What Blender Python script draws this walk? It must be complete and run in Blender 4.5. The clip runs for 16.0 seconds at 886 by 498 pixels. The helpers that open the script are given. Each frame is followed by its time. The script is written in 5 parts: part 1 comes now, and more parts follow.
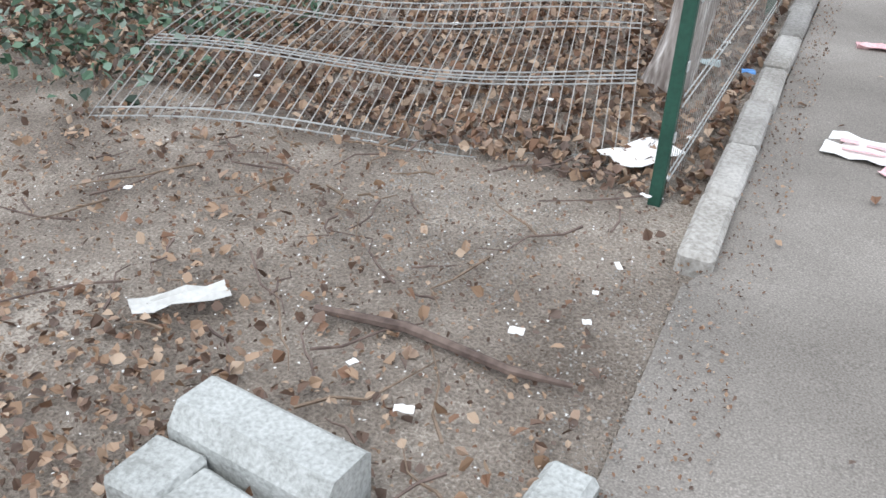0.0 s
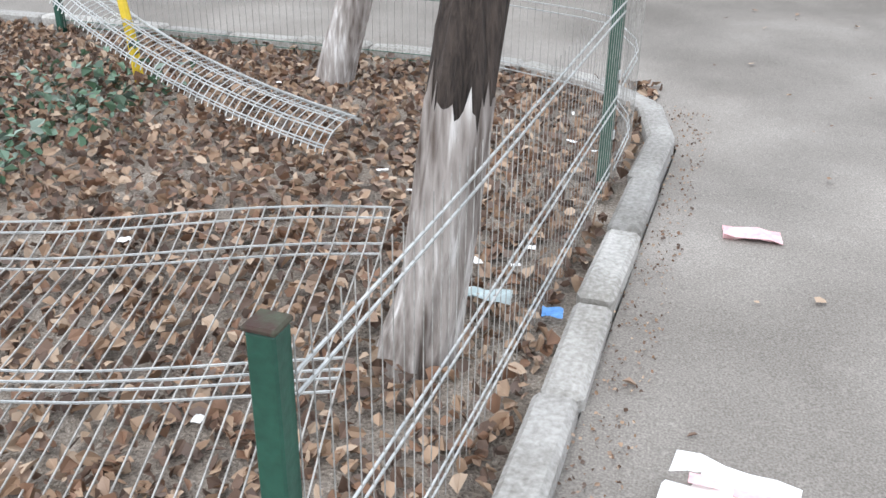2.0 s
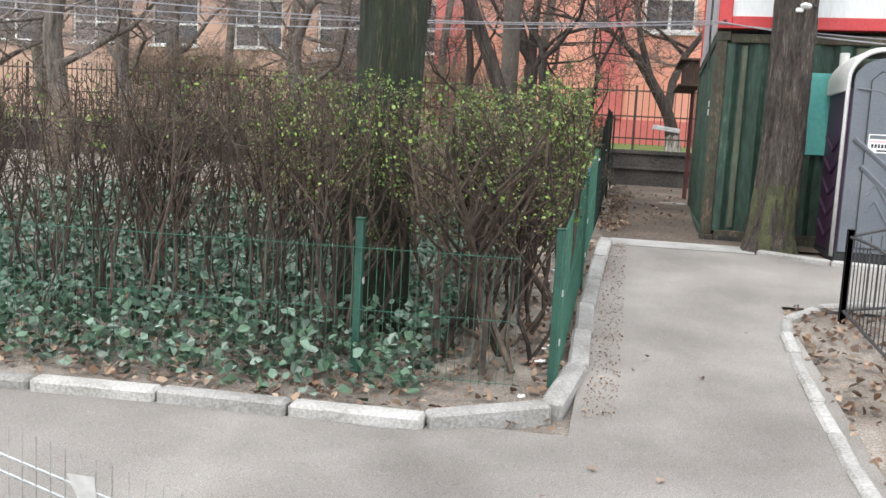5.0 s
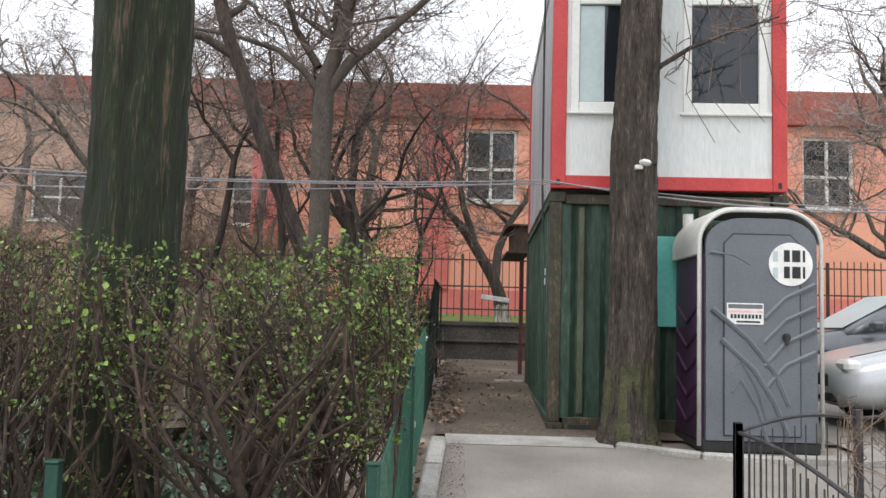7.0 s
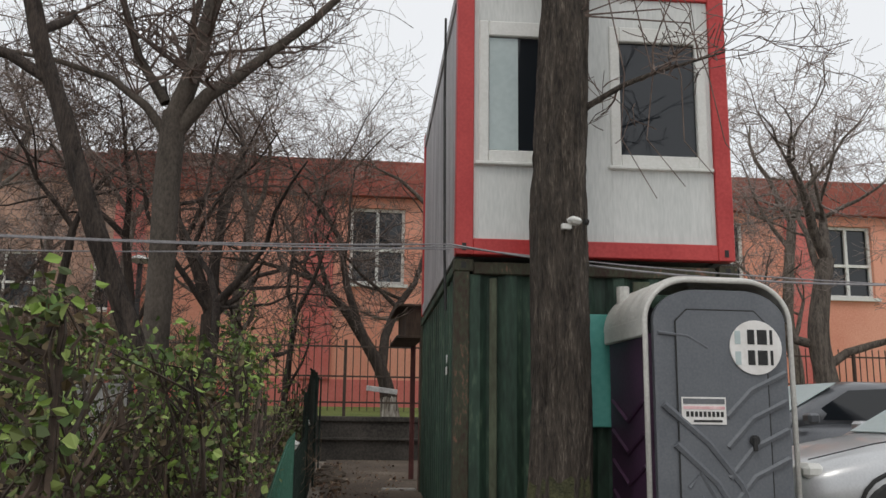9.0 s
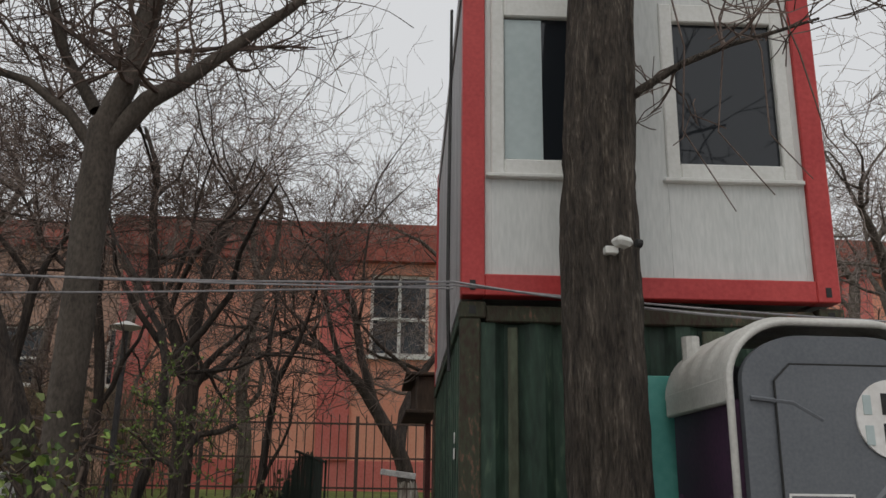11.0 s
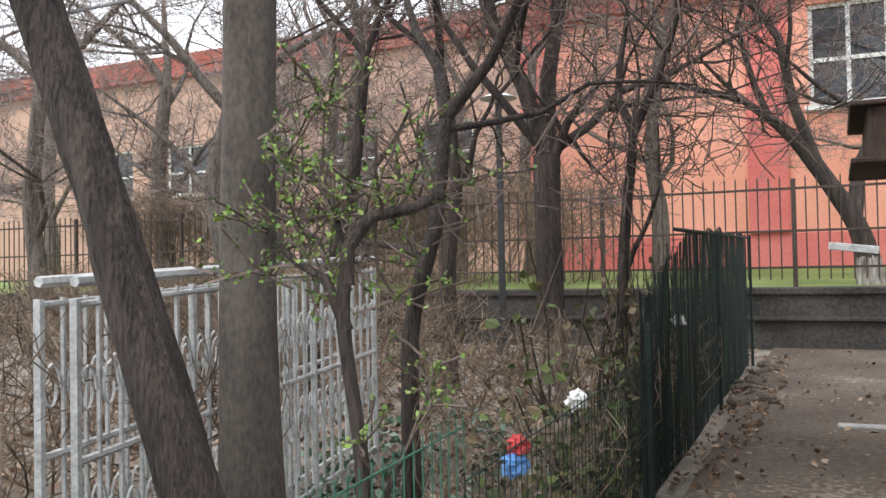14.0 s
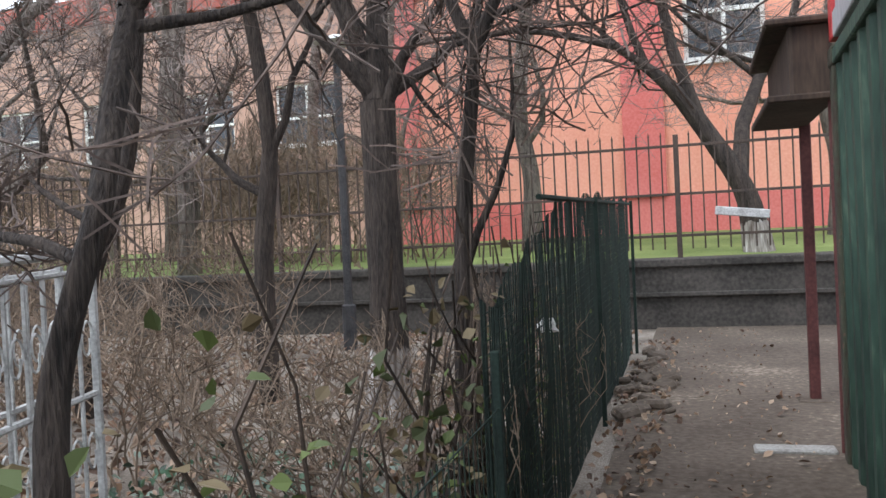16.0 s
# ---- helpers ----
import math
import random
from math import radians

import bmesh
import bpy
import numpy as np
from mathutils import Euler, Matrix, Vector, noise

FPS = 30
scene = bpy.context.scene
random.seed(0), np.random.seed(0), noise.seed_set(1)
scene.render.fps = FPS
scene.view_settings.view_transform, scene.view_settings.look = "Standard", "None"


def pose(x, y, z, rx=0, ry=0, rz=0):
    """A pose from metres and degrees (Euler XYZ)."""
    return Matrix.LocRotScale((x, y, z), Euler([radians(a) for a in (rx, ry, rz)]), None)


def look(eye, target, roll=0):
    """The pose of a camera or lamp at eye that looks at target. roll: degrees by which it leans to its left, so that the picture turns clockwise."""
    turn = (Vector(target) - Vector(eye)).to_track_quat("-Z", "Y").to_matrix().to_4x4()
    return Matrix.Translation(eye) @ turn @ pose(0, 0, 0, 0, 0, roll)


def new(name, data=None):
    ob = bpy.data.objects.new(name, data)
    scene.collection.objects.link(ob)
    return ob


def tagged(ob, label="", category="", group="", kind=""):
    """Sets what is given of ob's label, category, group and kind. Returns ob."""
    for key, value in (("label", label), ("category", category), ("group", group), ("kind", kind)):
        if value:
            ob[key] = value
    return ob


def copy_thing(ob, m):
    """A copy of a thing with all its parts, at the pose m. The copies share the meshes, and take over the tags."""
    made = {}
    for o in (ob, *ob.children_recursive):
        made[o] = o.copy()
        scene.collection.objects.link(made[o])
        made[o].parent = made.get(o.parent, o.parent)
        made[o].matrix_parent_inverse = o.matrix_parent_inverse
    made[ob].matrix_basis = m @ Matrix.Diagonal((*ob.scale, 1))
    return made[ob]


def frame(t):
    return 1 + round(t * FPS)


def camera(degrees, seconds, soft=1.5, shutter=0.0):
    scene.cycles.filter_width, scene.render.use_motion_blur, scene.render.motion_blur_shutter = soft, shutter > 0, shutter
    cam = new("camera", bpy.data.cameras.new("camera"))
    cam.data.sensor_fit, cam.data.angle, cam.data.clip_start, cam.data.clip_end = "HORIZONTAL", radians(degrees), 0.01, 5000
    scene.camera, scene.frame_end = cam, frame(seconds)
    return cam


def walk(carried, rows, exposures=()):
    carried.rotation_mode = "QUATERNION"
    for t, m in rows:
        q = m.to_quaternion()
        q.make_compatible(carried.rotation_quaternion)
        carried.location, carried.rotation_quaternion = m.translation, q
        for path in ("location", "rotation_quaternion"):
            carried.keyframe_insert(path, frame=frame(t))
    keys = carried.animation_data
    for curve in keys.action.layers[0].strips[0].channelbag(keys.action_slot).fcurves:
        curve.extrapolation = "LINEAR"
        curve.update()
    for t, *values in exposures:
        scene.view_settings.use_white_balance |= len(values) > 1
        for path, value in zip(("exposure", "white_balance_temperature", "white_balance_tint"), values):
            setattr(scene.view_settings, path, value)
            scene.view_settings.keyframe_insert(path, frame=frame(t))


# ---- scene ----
cam = camera(53.8, 16.0)
METRES, EYE, TILT, LEAN, TURN = 15.4, 1.65, 0.0, 0.0, 23.4
ROWS = [
    (0.0, 0.0, 0.0, 0.0, 1.52, -29.34, -2.71),
    (0.5, 0.0161, 0.0314, 0.0024, 3.14, -26.72, -2.04),
    (1.0, 0.03, 0.0638, 0.0028, 3.02, -25.54, -1.95),
    (1.5, 0.046, 0.0985, 0.0033, -2.6, -25.72, -1.25),
    (2.0, 0.0644, 0.1298, 0.0045, -3.96, -25.44, -0.78),
    (2.5, 0.0786, 0.1622, 0.0061, -5.51, -20.89, -2.07),
    (3.0, 0.0969, 0.1941, 0.0089, -6.76, -16.85, -1.07),
    (3.5, 0.1125, 0.2264, 0.0121, -6.41, -13.86, -1.9),
    (4.0, 0.1268, 0.261, 0.0165, -7.74, -10.74, -2.23),
    (6.5, 0.1826, 0.4007, 0.0269, -19.22, 0.68, -2.59),
    (7.0, 0.1926, 0.4256, 0.0288, -22.58, 4.77, -1.52),
    (7.5, 0.2016, 0.4516, 0.0302, -25.83, 6.08, -2.34),
    (8.0, 0.2109, 0.4781, 0.0318, -30.08, 6.1, -0.95),
    (8.5, 0.2256, 0.5032, 0.0336, -29.98, 8.0, 0.58),
    (9.0, 0.24, 0.5303, 0.0349, -30.09, 10.69, -0.74),
    (11.5, 0.3227, 0.6472, 0.0442, -25.86, 15.86, -0.65),
    (12.0, 0.3356, 0.673, 0.0462, -21.68, 15.45, -0.84),
    (12.5, 0.3506, 0.6979, 0.0467, -15.1, 11.56, -0.96),
    (13.0, 0.3639, 0.7262, 0.0466, -10.06, 6.29, -0.72),
    (13.5, 0.3769, 0.7518, 0.0481, -4.99, 2.87, 0.56),
    (14.0, 0.3895, 0.7776, 0.0509, 0.89, 1.39, 1.11),
    (14.5, 0.398, 0.8055, 0.0532, 1.9, 1.36, 1.86),
    (15.0, 0.4085, 0.8351, 0.0547, 0.3, 0.96, 2.31),
    (15.5, 0.4164, 0.8662, 0.0551, -2.12, -0.23, 1.66),
    (16.0, 0.4226, 0.8969, 0.0563, -6.94, -0.9, 2.75),
]
EXPOSURES = [(0.0, 0.75, 6100, 10), (1.5, 0.95, 6050, 10), (3.0, 1.25, 6250, 10), (4.0, 1.35, 6300, 10), (6.5, 1.35, 6400, 10), (7.0, 0.82, 6450, 10), (8.0, 0.33, 6600, 10), (9.0, -0.05, 6700, 10), (11.5, -0.42, 6800, 10), (12.5, -0.4, 6900, 10), (13.5, 1.05, 6700, 10), (14.5, 1.35, 6050, 10), (16.0, 1.32, 5950, 10)]
walk(cam, [(t, pose(0, 0, EYE, TILT, LEAN, TURN) @ pose(METRES * x, METRES * y, METRES * z, 90 + pitch, roll, yaw)) for t, x, y, z, yaw, pitch, roll in ROWS], EXPOSURES)

# ---- light: overcast sky, weak broad sun ----
world = bpy.data.worlds.new("overcast")
scene.world = world
world.use_nodes = True
wn = world.node_tree
sky = wn.nodes.new("ShaderNodeTexSky")
sky.sky_type = "NISHITA"
sky.sun_disc = False
sky.sun_elevation, sky.sun_rotation = radians(50), radians(200)
bg = wn.nodes["Background"]
mix = wn.nodes.new("ShaderNodeMixRGB")
mix.inputs[0].default_value = 0.9
mix.inputs[2].default_value = (8.6, 8.9, 9.3, 1)
wn.links.new(sky.outputs[0], mix.inputs[1])
wn.links.new(mix.outputs[0], bg.inputs[0])
bg.inputs[1].default_value = 0.11
sun = new("sun", bpy.data.lights.new("sun", "SUN"))
sun.data.energy, sun.data.angle, sun.data.color = 0.7, radians(20), (1, 0.97, 0.92)
sun.matrix_world = look((-4, -8, 14), (0, 0, 0))


# ---- materials ----
def material(name, a, b, rough=0.85, scale=6.0, fine=60.0, bump=0.3, metal=0.0, island=0.0, objrand=0.0, third=None, dist=0.01, stretch=None, coat=0.0):
    """Two tones mixed by coarse and fine noise, with bump; island / objrand: brightness change per piece."""
    m = bpy.data.materials.new(name)
    m.use_nodes = True
    nt = m.node_tree
    n, l = nt.nodes, nt.links
    p = n["Principled BSDF"]
    p.inputs["Roughness"].default_value = rough
    p.inputs["Metallic"].default_value = metal
    p.inputs["Coat Weight"].default_value = coat
    tc = n.new("ShaderNodeTexCoord")
    geo = n.new("ShaderNodeNewGeometry")
    src = geo.outputs["Position"]
    if stretch:
        mp = n.new("ShaderNodeMapping")
        mp.inputs["Scale"].default_value = stretch
        l.new(src, mp.inputs[0])
        src = mp.outputs[0]
    n1, n2 = n.new("ShaderNodeTexNoise"), n.new("ShaderNodeTexNoise")
    for k, sc in ((n1, scale), (n2, fine)):
        k.inputs["Scale"].default_value = sc
        k.inputs["Detail"].default_value = 6
        l.new(src, k.inputs["Vector"])
    add = n.new("ShaderNodeMath")
    add.operation = "ADD"
    l.new(n1.outputs[0], add.inputs[0])
    l.new(n2.outputs[0], add.inputs[1])
    ramp = n.new("ShaderNodeValToRGB")
    half = n.new("ShaderNodeMath")
    half.operation = "MULTIPLY"
    half.inputs[1].default_value = 0.5
    l.new(add.outputs[0], half.inputs[0])
    l.new(half.outputs[0], ramp.inputs[0])
    ramp.color_ramp.elements[0].position, ramp.color_ramp.elements[1].position = 0.36, 0.64
    ramp.color_ramp.elements[0].color, ramp.color_ramp.elements[1].color = (*a, 1), (*b, 1)
    if third:
        e = ramp.color_ramp.elements.new(0.56)
        e.color = (*third, 1)
    col = ramp.outputs[0]
    if island or objrand:
        hs = n.new("ShaderNodeHueSaturation")
        info = n.new("ShaderNodeObjectInfo")
        rnd = geo.outputs["Random Per Island"] if island else info.outputs["Random"]
        mr = n.new("ShaderNodeMapRange")
        amt = island or objrand
        mr.inputs[3].default_value, mr.inputs[4].default_value = 1 - amt, 1 + amt
        l.new(rnd, mr.inputs[0])
        l.new(mr.outputs[0], hs.inputs["Value"])
        l.new(col, hs.inputs["Color"])
        col = hs.outputs[0]
    l.new(col, p.inputs["Base Color"])
    if bump:
        bp = n.new("ShaderNodeBump")
        bp.inputs["Strength"].default_value, bp.inputs["Distance"].default_value = bump, dist
        l.new(add.outputs[0], bp.inputs["Height"])
        l.new(bp.outputs[0], p.inputs["Normal"])
    return m


def leafy(name, tones, rough=0.7):
    """Colours picked per leaf."""
    m = bpy.data.materials.new(name)
    m.use_nodes = True
    n, l = m.node_tree.nodes, m.node_tree.links
    p = n["Principled BSDF"]
    p.inputs["Roughness"].default_value = rough
    geo = n.new("ShaderNodeNewGeometry")
    ramp = n.new("ShaderNodeValToRGB")
    ramp.color_ramp.interpolation = "CONSTANT"
    for i, t in enumerate(tones):
        e = ramp.color_ramp.elements[i] if i < 2 else ramp.color_ramp.elements.new(i / len(tones))
        e.position = i / len(tones)
        e.color = (*t, 1)
    l.new(geo.outputs["Random Per Island"], ramp.inputs[0])
    l.new(ramp.outputs[0], p.inputs["Base Color"])
    return m


def glassy(name, col, rough=0.05):
    m = bpy.data.materials.new(name)
    m.use_nodes = True
    p = m.node_tree.nodes["Principled BSDF"]
    p.inputs["Base Color"].default_value = (*col, 1)
    p.inputs["Roughness"].default_value = rough
    p.inputs["Specular IOR Level"].default_value = 0.6
    return m


M_SOIL = material("soil", (0.15, 0.12, 0.094), (0.57, 0.5, 0.425), 0.95, 2.2, 95, 1.0, third=(0.37, 0.315, 0.26), dist=0.03)
M_ASPH = material("asphalt", (0.125, 0.11, 0.094), (0.37, 0.335, 0.298), 0.9, 0.9, 150, 0.3, third=(0.265, 0.24, 0.212), dist=0.008)
M_OLDCON = material("worn_concrete", (0.062, 0.045, 0.032), (0.28, 0.225, 0.172), 0.92, 0.9, 26, 0.6, third=(0.13, 0.1, 0.075))
M_KERB = material("kerb_concrete", (0.22, 0.205, 0.18), (0.46, 0.44, 0.41), 0.9, 3, 60, 0.6, objrand=0.22)
M_BLOCK = material("block_concrete", (0.27, 0.275, 0.255), (0.52, 0.53, 0.51), 0.9, 5, 80, 0.6)
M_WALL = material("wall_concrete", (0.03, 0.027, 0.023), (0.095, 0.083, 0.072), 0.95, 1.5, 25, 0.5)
M_BARK = material("bark", (0.014, 0.01, 0.008), (0.088, 0.066, 0.053), 0.95, 14, 90, 1.0, dist=0.03, stretch=(1, 1, 0.16))
M_BARKG = material("mossy_bark", (0.018, 0.013, 0.01), (0.11, 0.07, 0.052), 0.95, 16, 90, 1.0, dist=0.03, stretch=(1, 1, 0.1), third=(0.022, 0.034, 0.013))
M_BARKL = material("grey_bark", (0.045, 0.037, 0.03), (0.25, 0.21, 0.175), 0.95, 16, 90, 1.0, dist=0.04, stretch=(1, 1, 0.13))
M_LIME = material("limewashed_bark", (0.1, 0.075, 0.06), (0.66, 0.63, 0.6), 0.95, 11, 40, 1.0, stretch=(1, 1, 0.12), third=(0.4, 0.36, 0.33), dist=0.02)
M_MOSS = material("moss", (0.03, 0.032, 0.016), (0.1, 0.1, 0.045), 0.95, 9, 70, 1.0, dist=0.02)
M_SMOOTHB = material("smooth_bark", (0.045, 0.036, 0.029), (0.125, 0.103, 0.084), 0.95, 5, 60, 0.6, dist=0.01, stretch=(1, 1, 0.5))
M_FURROW = material("furrowed_bark", (0.022, 0.017, 0.013), (0.2, 0.165, 0.132), 0.95, 22, 90, 1.0, dist=0.05, stretch=(1, 1, 0.16), third=(0.095, 0.076, 0.06))
# paler than M_TWIG: the haze over the far trees is put into this colour
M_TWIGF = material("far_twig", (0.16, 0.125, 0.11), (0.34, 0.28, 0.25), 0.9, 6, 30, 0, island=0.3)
M_TWIG = material("twig", (0.07, 0.048, 0.04), (0.19, 0.14, 0.115), 0.9, 6, 30, 0, island=0.35)
M_STRAW = material("pale_stem", (0.1, 0.07, 0.048), (0.26, 0.19, 0.135), 0.9, 6, 30, 0, island=0.4)
M_STEM = material("hedge_stem", (0.022, 0.015, 0.011), (0.095, 0.066, 0.048), 0.9, 6, 30, 0, island=0.4)
M_LITTER = leafy("dead_leaves", [(0.10, 0.06, 0.04), (0.24, 0.15, 0.09), (0.34, 0.23, 0.15), (0.16, 0.1, 0.07), (0.42, 0.31, 0.22), (0.2, 0.11, 0.065), (0.13, 0.09, 0.07), (0.29, 0.2, 0.14)])
M_GREEN = leafy("fresh_leaves", [(0.12, 0.21, 0.035), (0.2, 0.3, 0.055), (0.07, 0.12, 0.03), (0.27, 0.35, 0.1), (0.11, 0.14, 0.035), (0.06, 0.085, 0.025)])
M_OLIVE = leafy("hedge_leaves", [(0.07, 0.09, 0.025), (0.1, 0.13, 0.03), (0.1, 0.07, 0.03), (0.16, 0.12, 0.06), (0.05, 0.06, 0.02)])
M_IVY = leafy("ivy_leaves", [(0.035, 0.07, 0.04), (0.06, 0.12, 0.065), (0.1, 0.17, 0.1), (0.16, 0.24, 0.17), (0.03, 0.05, 0.03), (0.2, 0.25, 0.2)], 0.5)
M_GRASS = material("lawn", (0.1, 0.15, 0.03), (0.24, 0.3, 0.09), 0.95, 1.0, 50, 0.6, dist=0.04)
M_GPAINT = material("green_paint", (0.01, 0.05, 0.033), (0.02, 0.085, 0.056), 0.55, 5, 60, 0.2)
M_GALV = material("galvanised_wire", (0.36, 0.37, 0.36), (0.58, 0.58, 0.56), 0.5, 8, 60, 0, metal=0.35)
M_GWIRE = material("green_wire", (0.02, 0.08, 0.05), (0.05, 0.16, 0.11), 0.6, 8, 60, 0)
M_RUSTW = material("weathered_wire", (0.2, 0.19, 0.17), (0.42, 0.4, 0.37), 0.7, 8, 60, 0)
M_NET = material("dark_net", (0.008, 0.016, 0.012), (0.022, 0.04, 0.03), 0.9, 4, 60, 0)
M_DIRON = material("dark_iron", (0.03, 0.022, 0.018), (0.09, 0.06, 0.045), 0.75, 5, 60, 0.2)
M_BIRON = material("black_iron", (0.02, 0.02, 0.022), (0.06, 0.055, 0.055), 0.6, 8, 60, 0.2)
M_CONT = material("container_green", (0.012, 0.026, 0.018), (0.1, 0.15, 0.1), 0.65, 1.8, 26, 0.4, third=(0.036, 0.075, 0.05), stretch=(1, 1, 0.25))
M_CONTL = material("container_light_green", (0.05, 0.05, 0.03), (0.11, 0.135, 0.085), 0.7, 6, 30, 0.4, stretch=(1, 1, 0.3))
M_TEAL = material("teal_panel", (0.1, 0.42, 0.36), (0.16, 0.52, 0.45), 0.5, 2, 20, 0.05)
M_RUST = material("rusty_steel", (0.045, 0.022, 0.016), (0.2, 0.1, 0.07), 0.85, 5, 45, 0.5, third=(0.055, 0.062, 0.038), stretch=(1, 1, 0.4))
M_RED = material("red_paint", (0.42, 0.028, 0.03), (0.56, 0.06, 0.055), 0.5, 3, 40, 0.08)
M_WHITE = material("white_panel", (0.56, 0.58, 0.56), (0.72, 0.73, 0.71), 0.5, 2.0, 30, 0.05, stretch=(2, 2, 0.3))
M_PVC = material("white_frame", (0.66, 0.66, 0.62), (0.78, 0.78, 0.75), 0.4, 3, 40, 0.03)
M_GLASS = glassy("window_glass", (0.015, 0.018, 0.022))
M_BLIND = material("window_blind", (0.42, 0.5, 0.5), (0.5, 0.58, 0.58), 0.3, 2, 20, 0)
M_GREY = material("grey_plastic", (0.105, 0.115, 0.13), (0.15, 0.16, 0.175), 0.5, 3, 60, 0.06)
M_GREYL = material("light_grey_plastic", (0.2, 0.21, 0.225), (0.27, 0.28, 0.29), 0.5, 3, 60, 0.06)
M_TRIM = material("pale_plastic", (0.5, 0.49, 0.46), (0.66, 0.65, 0.61), 0.45, 3, 50, 0.05)
M_PURP = material("purple_plastic", (0.035, 0.014, 0.035), (0.075, 0.03, 0.07), 0.5, 3, 40, 0.1)
M_BLACK = material("black_rubber", (0.012, 0.012, 0.012), (0.03, 0.03, 0.03), 0.7, 5, 40, 0.1)
M_PAPER = material("paper", (0.72, 0.7, 0.67), (0.86, 0.85, 0.83), 0.8, 4, 30, 0.1)
M_PINK = material("pink_print", (0.7, 0.36, 0.38), (0.82, 0.6, 0.6), 0.8, 12, 50, 0)
M_YEL = material("yellow_paint", (0.62, 0.43, 0.02), (0.75, 0.55, 0.05), 0.6, 6, 50, 0.1)
M_BLUE = material("blue_plastic", (0.08, 0.22, 0.5), (0.16, 0.36, 0.7), 0.5, 10, 40, 0.1)
M_ORNG = material("orange_plaster", (0.74, 0.3, 0.205), (0.86, 0.43, 0.31), 0.9, 0.5, 20, 0.15)
M_CORAL = material("red_plaster", (0.6, 0.14, 0.12), (0.72, 0.23, 0.2), 0.9, 0.6, 20, 0.15)
M_DRED = material("roof_red", (0.24, 0.06, 0.045), (0.38, 0.12, 0.09), 0.9, 0.8, 15, 0.2)
# orange-pink wing plaster, greyed to paint in haze and dimming by branches
M_BROWN = material("faded_plaster", (0.36, 0.22, 0.165), (0.49, 0.315, 0.24), 0.9, 0.6, 20, 0.15)
M_SILV = material("silver_paint", (0.5, 0.51, 0.52), (0.6, 0.61, 0.62), 0.3, 2, 60, 0.0, metal=0.3, coat=0.6)
M_DCAR = material("dark_car_paint", (0.09, 0.095, 0.105), (0.13, 0.135, 0.145), 0.3, 2, 60, 0.0, metal=0.3, coat=0.6)
M_WOOD = material("weathered_wood", (0.025, 0.015, 0.011), (0.09, 0.058, 0.04), 0.85, 4, 40, 0.5, stretch=(1, 1, 0.2))
M_WPAINT = material("chipped_white_paint", (0.3, 0.29, 0.28), (0.62, 0.62, 0.6), 0.6, 9, 60, 0.2)
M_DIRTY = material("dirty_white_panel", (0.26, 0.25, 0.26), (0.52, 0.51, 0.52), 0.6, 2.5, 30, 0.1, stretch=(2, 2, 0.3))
M_RBROWN = material("oxide_paint", (0.07, 0.022, 0.02), (0.15, 0.05, 0.045), 0.8, 5, 50, 0.3)
M_CABLE = material("grey_cable", (0.2, 0.19, 0.2), (0.34, 0.33, 0.34), 0.7, 5, 40, 0)


